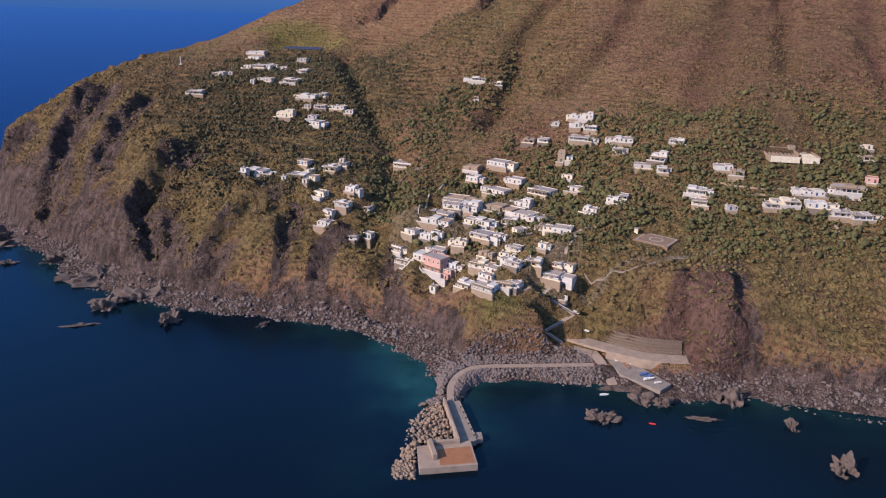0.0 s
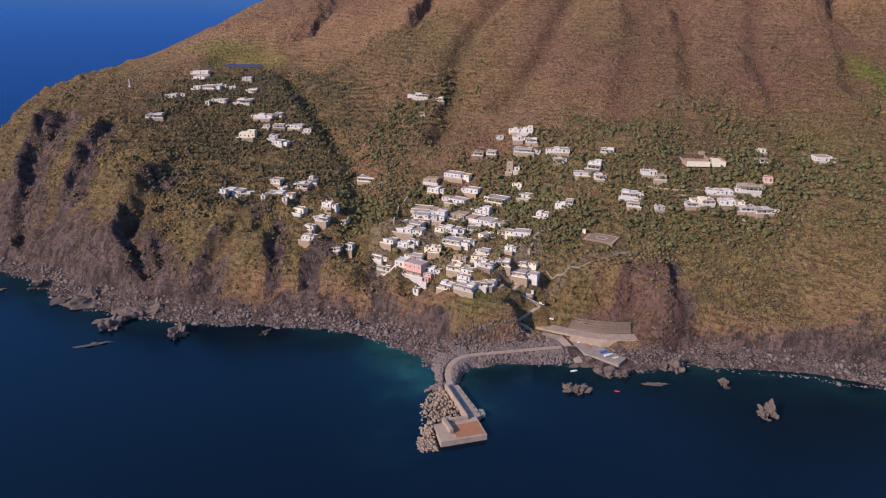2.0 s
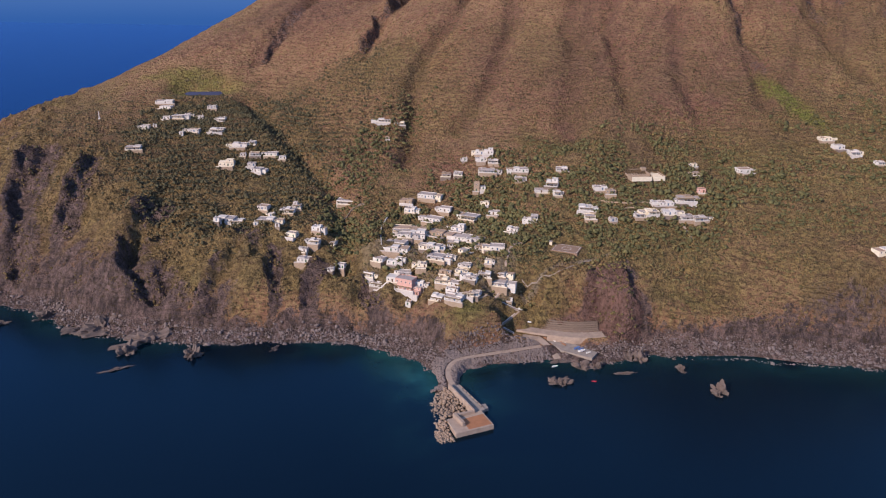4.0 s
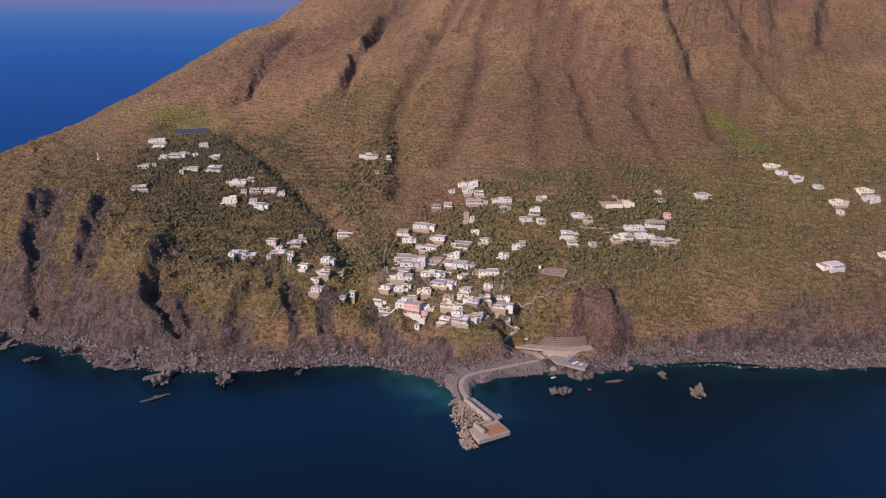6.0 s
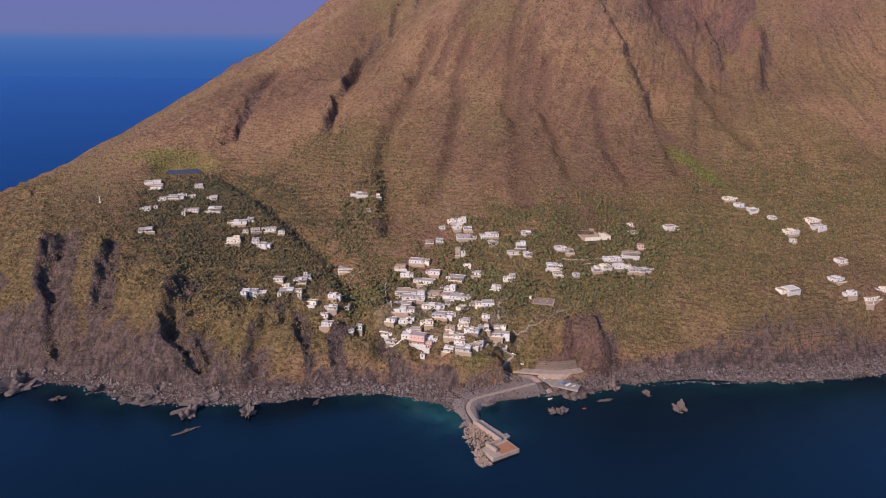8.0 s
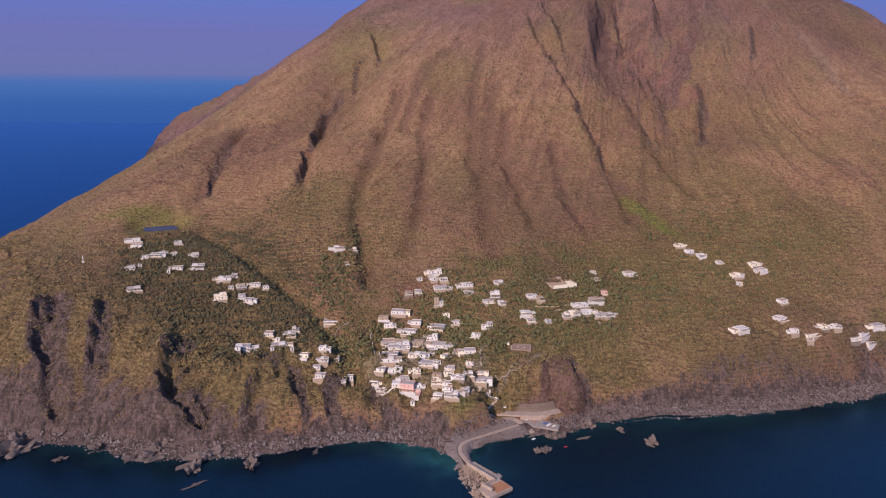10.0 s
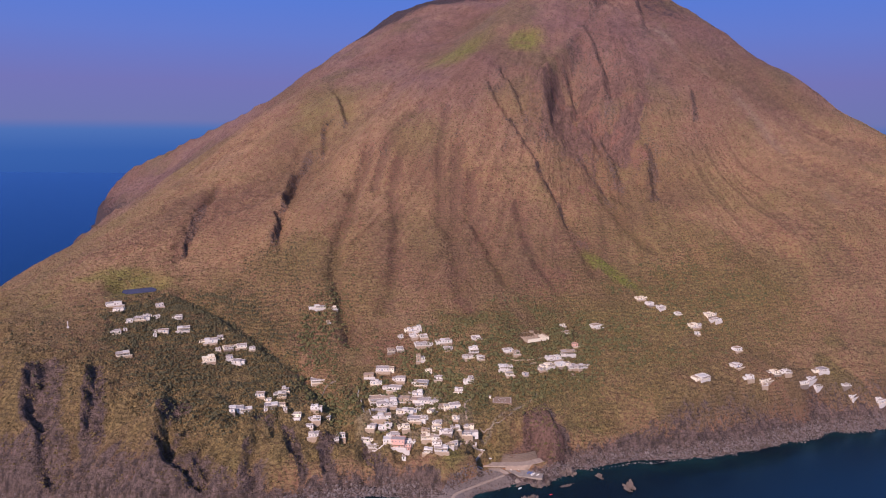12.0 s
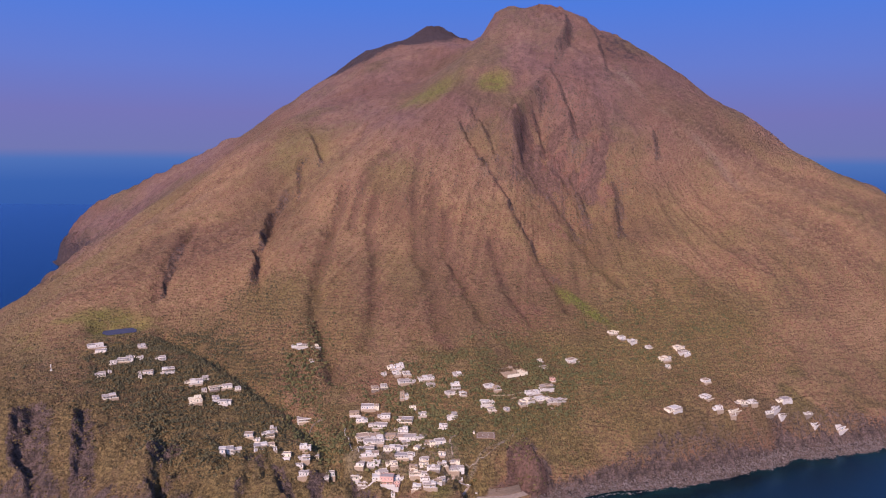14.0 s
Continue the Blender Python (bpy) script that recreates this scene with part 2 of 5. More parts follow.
# the gullies: way points, depth and half-width
GULLIES = [(((172, 338), (164, 362), (152, 388)), 7, 9),
           (((-36, 400), (-38, 440), (-39, 471), (-34, 505), (-33, 551), (-40, 592), (-52, 640), (-71, 697), (-109, 863)), 10, 12),
           (((251, 1137), (182, 1120), (105, 984), (61, 927), (40, 860)), 9, 11), (((252, 972), (201, 922), (144, 854), (98, 792), (76, 735), (57, 667), (40, 620)), 13, 12),
           (((294, 931), (245, 876), (218, 813), (167, 729), (110, 660)), 9, 11), (((385, 882), (333, 822), (282, 755), (238, 666), (203, 583)), 8, 15),
           (((375, 834), (327, 765), (304, 681), (278, 606)), 8, 9), (((408, 747), (358, 642), (346, 569)), 7, 9), (((372, 993), (311, 975), (267, 941), (220, 900)), 7, 11)]
SPURS = [(((403, 951), (352, 894), (313, 836), (279, 779)), 7, 10), (((569, 845), (594, 783), (575, 705), (558, 635), (548, 575)), 9, 10), (((655, 824), (642, 779), (627, 737), (600, 690)), 8, 9),
         (((721, 750), (702, 722), (652, 676)), 7, 9), (((16, 1098), (-53, 1019), (-95, 953)), 8, 9), (((485, 776), (478, 731), (456, 679), (450, 628), (420, 572)), 8, 9)]
# rock scarps: way points going down the slope, and the height of the face on their eastern side
CRAGS = [(((498, 985), (484, 902), (486, 823), (485, 776), (478, 731), (456, 679), (450, 640)), 23), (((760, 985), (714, 967), (664, 953), (606, 917), (550, 858)), 54),
         (((680, 950), (673, 926), (655, 885)), 24), (((569, 855), (576, 820), (594, 783), (575, 705)), 24), (((660, 835), (642, 779), (627, 737)), 30), (((727, 765), (702, 722), (652, 676)), 27),
         (((535, 990), (529, 927), (515, 880)), 23), (((755, 1000), (758, 948), (740, 904), (704, 850)), 32), (((990, 1080), (931, 996), (882, 933)), 40), (((303, 1241), (279, 1155), (265, 1110)), 16),
         (((266, 1154), (233, 1145), (205, 1080)), 15), (((205, 1110), (139, 1073), (85, 980)), 20), (((70, 980), (59, 935), (38, 905)), 18), (((20, 1105), (-53, 1019), (-95, 953)), 15),
         (((890, 810), (877, 785), (855, 760)), 19), (((960, 1130), (900, 1070), (850, 1030), (800, 1000)), 40)]
SCARPS = [(((-316, 700), (-321, 664), (-330, 636), (-328, 600), (-329, 566), (-325, 545)), 23), (((-262, 665), (-268, 645), (-277, 605), (-284, 575)), 14), (((-200, 585), (-210, 557), (-223, 533), (-225, 503), (-214, 479), (-205, 460)), 27),
          (((-196, 570), (-199, 545), (-196, 503), (-190, 475)), 10), (((-128, 520), (-138, 499), (-150, 484), (-160, 468), (-166, 452)), 17), (((-100, 500), (-108, 475), (-112, 450)), 10),
          (((-72, 478), (-78, 455), (-84, 435)), 10), (((-36, 455), (-40, 438), (-38, 425)), 9), (((-372, 672), (-386, 655), (-392, 625)), 14), (((158, 402), (162, 386), (164, 368), (164, 350)), 14)]
GRID_B = np.arange(-20, 115.1, 0.5)
GRID_W = np.arange(0, 2.001, 0.01)


def relief_table():
    full = np.column_stack([np.zeros(12), PROFILES, np.full(12, SZ)])
    t = np.array([np.interp(GRID_W, WAYS, row) for row in full])
    t = np.array([np.interp(GRID_B, BEARINGS, t[:, j]) for j in range(t.shape[1])]).T
    for _ in range(3):
        p = np.pad(t, ((5, 5), (0, 0)), "edge")
        t = sum(p[i:i + len(t)] for i in range(11)) / 11
        p = np.pad(t, ((0, 0), (2, 2)), "reflect", reflect_type="odd")
        t = sum(p[:, i:i + t.shape[1]] for i in range(5)) / 5
    return t


RELIEF = relief_table()


def coast_radius(b):
    k, r = np.array(COAST).T
    k, r = np.r_[k[-3:] - 360, k, k[:3] + 360], np.r_[r[-3:], r, r[:3]]
    return np.interp(b % 360, k, r)


def coast_coords(x, y):
    b = np.degrees(np.arctan2(SX - x, SY - y)) % 360
    r = np.hypot(x - SX, y - SY)
    rc = coast_radius(b) + 10 * (vnoise(b * 1.3, b * 0 + 3.5) - 0.5) + 7 * (vnoise(b * 4.1, b * 0 + 8.5) - 0.5)
    return np.where(b > 250, b - 360, b), r, rc


def way_in(r, rc):
    return np.where(r > 800, (rc - r) / (rc - 800), 1 + (800 - r) / 800)


def line_distance(x, y, pts):
    """The distance to a line of way points, and how far along it."""
    best, along, total = np.full(np.shape(x), 1e9), np.zeros(np.shape(x)), 0.0
    for (ax, ay), (bx, by) in zip(pts[:-1], pts[1:]):
        ll = math.hypot(bx - ax, by - ay)
        t = np.clip(((x - ax) * (bx - ax) + (y - ay) * (by - ay)) / ll ** 2, 0, 1)
        d = np.hypot(x - ax - t * (bx - ax), y - ay - t * (by - ay))
        along = np.where(d < best, total + t * ll, along)
        best = np.minimum(best, d)
        total += ll
    return best, along, total


def scarp_field(x, y, pts):
    """Where a line's neighbourhood is, and there the distance to its eastern side and the way along it."""
    px, py = np.array(pts).T
    inside = (x > px.min() - 130) & (x < px.max() + 130) & (y > py.min() - 130) & (y < py.max() + 130)
    x, y = x[inside], y[inside]
    x, y = x + 16 * (fbm(x / 30, y / 30, 3) - 0.5) + 6 * (fbm(x / 8, y / 8, 2) - 0.5), y + 16 * (fbm(x / 30 + 9, y / 30, 3) - 0.5)
    best, signed, along, total = np.full(np.shape(x), 1e9), np.zeros(np.shape(x)), np.zeros(np.shape(x)), 0.0
    for (ax, ay), (bx, by) in zip(pts[:-1], pts[1:]):
        ll = math.hypot(bx - ax, by - ay)
        t = ((x - ax) * (bx - ax) + (y - ay) * (by - ay)) / ll ** 2
        tc = np.clip(t, 0, 1)
        d = np.hypot(x - ax - tc * (bx - ax), y - ay - tc * (by - ay))
        side = np.sign((bx - ax) * (y - ay) - (by - ay) * (x - ax))
        near = d < best
        signed, along = np.where(near, side * d, signed), np.where(near, total + tc * ll, along)
        best = np.minimum(best, d)
        total += ll
    return inside, signed, along / total, total


def scarp(x, y, pts, rise):
    """A ragged rock face along a line: the ground climbs towards it and breaks off on its far side."""
    inside, signed, along, total = scarp_field(x, y, pts)
    ends = step(along, 0, 0.2) * (1 - step(along, 0.9, 1))
    ragged = rise * (0.7 + 0.5 * vnoise(along * total / 32, along * 0 + rise)) * ends
    out = np.zeros(np.shape(x))
    out[inside] = ragged * np.where(signed < 0, 0.5 * np.exp(signed / 26), 1 - step(signed, -1, 4 + 0.42 * rise) - 0.5 * np.exp(-np.maximum(signed, 0) / 30))
    return out


def scar(x, y, pts, rise):
    """Bare rock below a scarp's face."""
    inside, signed, along, total = scarp_field(x, y, pts)
    out = np.zeros(np.shape(x))
    wide = 1.5 * rise
    out[inside] = step(along, 0.02, 0.12) * step(signed, -3, 1) * (1 - step(signed, 0.6 * wide, 1.4 * wide))
    return out


def bare_height(x, y):
    """The smooth form of the island, without gullies and roughness."""
    b, r, rc = coast_coords(x, y)
    w = way_in(r, coast_radius(b))
    fi, fj = np.clip((b + 20) / 0.5, 0, len(GRID_B) - 1.001), np.clip(w / 0.01, 0, len(GRID_W) - 1.001)
    i, j = fi.astype(int), fj.astype(int)
    fi, fj = fi - i, fj - j
    z = (RELIEF[i, j] * (1 - fi) + RELIEF[i + 1, j] * fi) * (1 - fj) + (RELIEF[i, j + 1] * (1 - fi) + RELIEF[i + 1, j + 1] * fi) * fj
    for kx, ky, kz, kr in KNOLLS:
        z = z + kz * np.exp(-((x - kx) ** 2 + (y - ky) ** 2) / kr ** 2)
    z = np.where(z > 722, 728 + 0.45 * (z - 728), z)
    # the crater's cone, and the far headland's spine
    d = np.hypot(x - 846, y - 1538)
    z = np.maximum(z, 754 - 0.64 * np.clip(d, 16, 80) - 0.36 * np.maximum(d - 80, 0) - 0.34 * np.maximum(d - 190, 0) - 0.3 * np.maximum(16 - d, 0))
    for (ax, ay, az), (bx, by, bz) in (((60, 2705, 135), (344, 2591, 300)), ((344, 2591, 300), (538, 2372, 425)), ((538, 2372, 425), (800, 1800, 575))):
        t = np.clip(((x - ax) * (bx - ax) + (y - ay) * (by - ay)) / ((bx - ax) ** 2 + (by - ay) ** 2), 0, 1)
        d = np.hypot(x - ax - t * (bx - ax), y - ay - t * (by - ay))
        z = np.maximum(z, az + t * (bz - az) - 0.75 * d)
    s = rc - r
    steep = 1.3 + 1.1 * step(b, 36, 46)
    z = np.minimum(z, 0.26 * s + steep * np.maximum(coast_radius(b) - r - 20 - 15 * np.exp(-((b - 44.5) / 2.0) ** 2), 0))
    return np.where(s < 0, 0.16 * s, z), b, r, w, s


def terrain(x, y):
    x, y = np.asarray(x, float), np.asarray(y, float)
    z, b, r, w, s = bare_height(x, y)
    # radial ribs and gullies on the cone
    warp = 5.0 * (fbm(x / 260, y / 260, 3) - 0.5)
    high = step(z, 85, 190) * (0.06 + 0.94 * step(r, 380, 720))
    ribs = ridged((b + warp) * 0.115, r / 900, 2) - 0.6
    fins = ridged((b + 0.8 * warp) * 0.27 + 40, r / 1100, 2) - 0.62
    z = z + high * (9 * ribs + 15 * fins + 14 * (fbm(x / 70, y / 70, 5) - 0.5) + 5 * (ridged((b + 0.5 * warp) * 0.9, r / 500, 2) - 0.6))
    z = z + step(z, 330, 470) * 15 * (fbm(x / 60, y / 60, 5) - 0.5)
    # buttresses on the sea cliffs
    cliff = step(s, 14, 32) * (1 - step(s, 95, 190)) * step(b, 46, 53) + 0.6 * step(s, 18, 35) * (1 - step(s, 60, 120)) * (1 - step(b, 44, 52)) * step(b, 8, 22)
    flutes = ridged(b * 0.72 + 0.011 * s + 1.2 * fbm(x / 50, y / 50, 2), s / 240, 2) - 0.62
    runnels = ridged(b * 1.5 + 0.004 * s + 0.9 * fbm(x / 30, y / 30, 2), s / 90, 3) - 0.6
    z = z + cliff * (13 * step(b, 42, 54) * flutes + 13 * step(b, 40, 48) * runnels + 13 * (ridged(x / 26, y / 26, 4) - 0.6) + 8 * (fbm(x / 13, y / 13, 4) - 0.5))
    for pts, depth, half in GULLIES + SPURS:
        d, along, total = line_distance(x + 9 * (fbm(x / 22, y / 22, 2) - 0.5), y, pts)
        z = z - depth * np.exp(-(d / half) ** 2) * step(s, 6, 30)
    z = z + step(s, 4, 30) * (5.0 * (fbm(x / 38, y / 38, 4) - 0.5) + 1.6 * (fbm(x / 7, y / 7, 2) - 0.5))
    for pts, rise in CRAGS + SCARPS:
        z = z + scarp(x, y, pts, rise) * step(s, 8, 40)
    # stepped garden terraces
    farmed = 0.8 * np.exp(-((x + 130) / 170) ** 4 - ((y - 690) / 190) ** 4) * step(s, 80, 120) + 0.6 * np.exp(-((x - 60) / 80) ** 4 - ((y - 750) / 110) ** 4) + 0.55 * np.exp(-((x - 330) / 270) ** 4 - ((y - 480) / 120) ** 4) * step(s, 60, 100)
    q = z / 3.1 + 1.3 * fbm(x / 45, y / 45, 3)
    tread = np.floor(q)
    z = z + np.clip(farmed, 0, 1) * 3.1 * (step(q - tread, 0.62, 0.98) - (q - tread))
    craggy = np.exp(-((x - 660) / 150) ** 2 - ((y - 850) / 120) ** 2)
    z = z + craggy * (26 * (ridged((x + y) / 150, (x - y) / 60, 4) - 0.6) + 34 * (ridged(x / 55, y / 55, 5) - 0.6))
    # jagged rock at the summit and down the crags
    craggy = step(z, 560, 700) * step(x, 780, 900) * (1 - step(x, 1060, 1150))
    z = z + craggy * 30 * (ridged(x / 60, y / 60, 5) - 0.55)
    return z


CHART = 0.95  # metres to a unit of the chart above
# levelled ground, in metres: way points with their heights, half-width, and width of the bank
LEVELLED = [
    (((84, 370, 17), (95, 364, 15.5), (113, 357, 14), (131, 353, 13)), 2.5, 15),
    (((74, 366, 8.8), (89, 357.5, 8.2), (111, 347, 7.6), (133, 343.5, 7.6)), 4.8, 5),
    (((65, 361, 6.4), (73, 358.5, 5.8), (84, 352.6, 4.9)), 4, 9),
    (((95, 348, 3.2), (104, 337, 2.8), (114, 323, 1.6)), 9, 4),
    (((86, 354, 4.6), (88, 346, 3.6), (91, 331, 0.2)), 3.5, 3),
    (((6.4, 303.6, 2.6), (7.9, 317.8, 2.8), (11.7, 329, 3.0), (18.2, 336.5, 3.2), (27, 339.3, 3.4), (56.8, 341.4, 3.4), (86.6, 342.2, 4)), 3.5, 8),
    (((-3, 256, -0.6), (0, 275, 0.4), (3, 304, 1.2)), 5, 8),
    (((121, 402, 53.0), (134, 406, 53.0)), 9, 6),
    (((-168, 846, 120.5), (-140, 850, 120.5)), 12, 26),
    (((75, 385, 38), (59, 375, 29), (77, 370, 20), (61, 364, 12), (70, 360, 7)), 2.4, 8),
]


def land(x, y):
    """The ground's height at places in metres."""
    x, y = np.asarray(x, float), np.asarray(y, float)
    z = CHART * terrain(x / CHART, y / CHART)
    for pts, half, bank in LEVELLED:
        d, along, total = line_distance(x, y, [p[:2] for p in pts])
        steps = np.cumsum([0] + [math.dist(a[:2], b[:2]) for a, b in zip(pts[:-1], pts[1:])])
        f = 1 - step(np.maximum(d + bank * 0.9 * (fbm(x / 9, y / 9, 3) - 0.5) * (bank < 20), np.minimum(d, half)), half, half + bank)
        z = z * (1 - f) + f * np.interp(along, steps, [p[2] for p in pts])
    return z


def land_at(x, y):
    return float(land(np.array([x]), np.array([y]))[0])


def mesh_grid(name, X, Y, Z, material, attrs=()):
    """A sheet from two-dimensional arrays of places."""
    n, m = X.shape
    me = bpy.data.meshes.new(name)
    me.vertices.add(n * m)
    me.vertices.foreach_set("co", np.stack([X, Y, Z], -1).astype(np.float32).ravel())
    i, j = np.meshgrid(np.arange(n - 1), np.arange(m - 1), indexing="ij")
    a = (i * m + j).ravel()
    q = np.stack([a, a + m, a + m + 1, a + 1], -1)
    me.loops.add(q.size)
    me.loops.foreach_set("vertex_index", q.astype(np.int32).ravel())
    me.polygons.add(len(q))
    me.polygons.foreach_set("loop_start", (np.arange(len(q)) * 4).astype(np.int32))
    me.update(calc_edges=True)
    me.polygons.foreach_set("use_smooth", np.ones(len(q), bool))
    for key, v in attrs:
        me.attributes.new(key, "FLOAT", "POINT").data.foreach_set("value", v.astype(np.float32).ravel())
    me.materials.append(material)
    return new(name, me)


def blob(x, y, cx, cy, rx, ry=None, soft=0.35):
    d = np.hypot((x - cx) / rx, (y - cy) / (ry or rx)) + 0.5 * (fbm(x / 14, y / 14, 3) - 0.5)
    return 1 - step(d, 1 - soft, 1 + soft)


def build_island():
    b = np.r_[np.arange(-24, 10, 1.2), np.arange(10, 79, 0.1), np.arange(79, 120, 0.35), np.arange(120, 165, 0.9), np.arange(165, 337.1, 4)]
    w = np.r_[np.linspace(-0.22, -0.004, 14), np.linspace(0, 0.3, 130), np.linspace(0.303, 1, 210), np.linspace(1.006, 1.999, 190)]
    B, W = np.meshgrid(b, w, indexing="ij")
    rc = coast_radius(B) + 10 * (vnoise((B % 360) * 1.3, B * 0 + 3.5) - 0.5) + 7 * (vnoise((B % 360) * 4.1, B * 0 + 8.5) - 0.5)
    R = np.where(W < 1, rc - W * (rc - 800), 800 * (2 - W))
    X, Y = SX - R * np.sin(np.radians(B)), SY - R * np.cos(np.radians(B))
    Z = land(X * CHART, Y * CHART) / CHART
    gx, gy = np.gradient(Z, axis=0), np.gradient(Z, axis=1)
    dx, dy = np.hypot(np.gradient(X, axis=0), np.gradient(Y, axis=0)) + 0.05, np.hypot(np.gradient(X, axis=1), np.gradient(Y, axis=1)) + 0.05
    slope = np.hypot(gx / dx, gy / dy)
    S = rc - R
    rough = fbm(X / 60, Y / 60, 4)
    west = step(B, 51, 56)
    rock = np.clip(step(slope, 0.8, 1.35) * step(rough, 0.25, 0.5) * (0.2 + 0.12 * west) + (1 - step(S + 8 * (rough - 0.5), 16, 30)) + 0.18 * step(slope, 0.9, 1.2) * blob(X, Y, 680, 890, 230, 220, 0.6)
                   + 0.6 * (1 - step(S + 70 * (rough - 0.5), 30, 62)) * step(B, 54.5, 58) + 0.45 * (1 - step(S + 60 * (rough - 0.5), 26, 60)) * (1 - step(B, 38, 42)) + 0.7 * blob(X, Y, 166, 360, 12, 22), 0, 1)
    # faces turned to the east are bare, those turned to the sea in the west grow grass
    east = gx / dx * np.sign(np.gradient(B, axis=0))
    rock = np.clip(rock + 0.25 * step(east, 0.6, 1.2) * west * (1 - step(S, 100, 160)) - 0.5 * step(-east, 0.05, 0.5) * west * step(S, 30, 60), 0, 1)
    for pts, rise in SCARPS:
        rock = np.maximum(rock, 0.9 * scar(X, Y, pts, rise) * step(rough, 0.15, 0.4))
    # dark rock below the crags' eastern faces, painting in part of their shade
    for pts, rise in CRAGS:
        rock = np.maximum(rock, 0.5 * scar(X, Y, pts, 0.45 * rise) * step(rough, 0.25, 0.45))
    rust = np.clip(blob(X, Y, 153, 374, 20, 26, 0.3) + 0.6 * blob(X, Y, 120, 374, 40, 9, 0.5) + 1.0 * blob(X, Y, 690, 860, 130, 110, 0.7) * step(ridged(X / 70, Y / 70, 3), 0.6, 0.75), 0, 1)
    crest = line_distance(X, Y, ((660, 1612), (730, 1545), (800, 1525), (846, 1538)))[0]
    # dark ash with the crater's shade; the last blob paints a cloud's shadow
    cinder_shade = np.clip(1.2 * (1 - step(crest, 65, 150)) + 0.7 * step(Y, 2200, 2400) * (1 - step(Z + 60 * (rough - 0.5), 50, 150)) + 0.5 * blob(X, Y, 1000, 985, 60, 70, 0.6), 0, 1)
    straw = (0.3 + 0.65 * step(B, 43, 52)) * step(S + 40 * (rough - 0.5), 24, 60) * (1 - step(S + 80 * (rough - 0.5), 110, 230)) * (1 - step(Y, 800, 1000))
    hill = (0.85 * blob(X, Y, -132, 685, 105, 190) + 0.3 * blob(X, Y, -240, 740, 130, 180)) * step(S, 70, 110)
    town = 0.85 * blob(X, Y, 140, 495, 195, 115) * step(S, 55, 95) * step(rough, 0.30, 0.5)
    terraces = np.clip(0.5 * blob(X, Y, 60, 740, 90, 110) + 0.75 * blob(X, Y, 400, 445, 260, 115), 0, 1)
    cliff_green = 0.8 * step(fbm(X / 35, Y / 35, 3), 0.38, 0.55) * (1 - step(S, 100, 170)) * step(S, 24, 45)
    lush = np.clip(np.maximum.reduce([hill, town, 0.8 * terraces, cliff_green]), 0, 1)
    fresh = np.clip(0.55 * blob(X, Y, -200, 905, 100, 32) * step(rough, 0.3, 0.5) + 0.75 * blob(X, Y, 449, 565, 13, 58) + 0.35 * blob(X, Y, 30, 380, 24, 9)
                    + 0.5 * blob(X, Y, 525, 1100, 60, 40, 0.7) + 0.6 * blob(X, Y, 640, 1018, 38, 26, 0.6) + 0.15 * blob(X, Y, 260, 1150, 60, 120), 0, 1)
    # ash high on the cone; the far headland takes it for its haze
    ash = np.maximum(step(Z + 130 * (rough - 0.5), 270, 540), step(Y, 1500, 1700)) * (1 - 0.75 * fresh)
    red = np.clip(0.9 * blob(X, Y, 694, 800, 16, 9) + 0.9 * blob(X, Y, 553, 730, 9, 26) + 0.6 * blob(X, Y, 700, 748, 20, 10) + 0.65 * step(ridged(X / 40, Y / 40, 3), 0.72, 0.84) * blob(X, Y, 670, 850, 150, 120, 0.6), 0, 1)
    way = (line_distance(X * CHART, Y * CHART, ((82.5, 380), (96, 379.6), (113, 383), (132, 385.7), (152, 389.5), (169, 394.6)))[0])
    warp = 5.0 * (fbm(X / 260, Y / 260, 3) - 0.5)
    # hollows and gullies that take this soil tone and painted shade
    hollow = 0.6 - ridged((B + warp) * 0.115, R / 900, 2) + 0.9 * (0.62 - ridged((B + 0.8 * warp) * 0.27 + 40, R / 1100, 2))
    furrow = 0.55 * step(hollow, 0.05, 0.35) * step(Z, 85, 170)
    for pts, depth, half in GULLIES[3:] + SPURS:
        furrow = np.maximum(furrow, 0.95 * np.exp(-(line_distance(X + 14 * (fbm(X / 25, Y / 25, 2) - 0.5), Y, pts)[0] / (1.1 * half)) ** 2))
    scree = line_distance(X + 20 * (rough - 0.5), Y, ((923, 944), (938, 841), (978, 721), (963, 602), (895, 479)))[0]
    yards = 0.4 * blob(X, Y, 28, 435, 62, 66, 0.25) * step(fbm(X / 9, Y / 9, 3), 0.40, 0.52) * step(S, 45, 70)
    path = np.maximum(np.maximum(yards, 0.5 * (1 - step(way, 0.6, 1.6))), 0.22 * (1 - step(scree, 3, 14)) * step(rough, 0.3, 0.55))
    return tagged(mesh_grid("ground", X * CHART, Y * CHART, Z * CHART, GROUND, [("rock", rock), ("lush", lush), ("fresh", fresh), ("ash", ash), ("red", red), ("straw", straw), ("path", path), ("furrow", furrow), ("rust", rust), ("cinder_shade", cinder_shade)]),
                  "steep volcanic island of brown ash soil, dry grass and dark rock", "island", kind="structure")


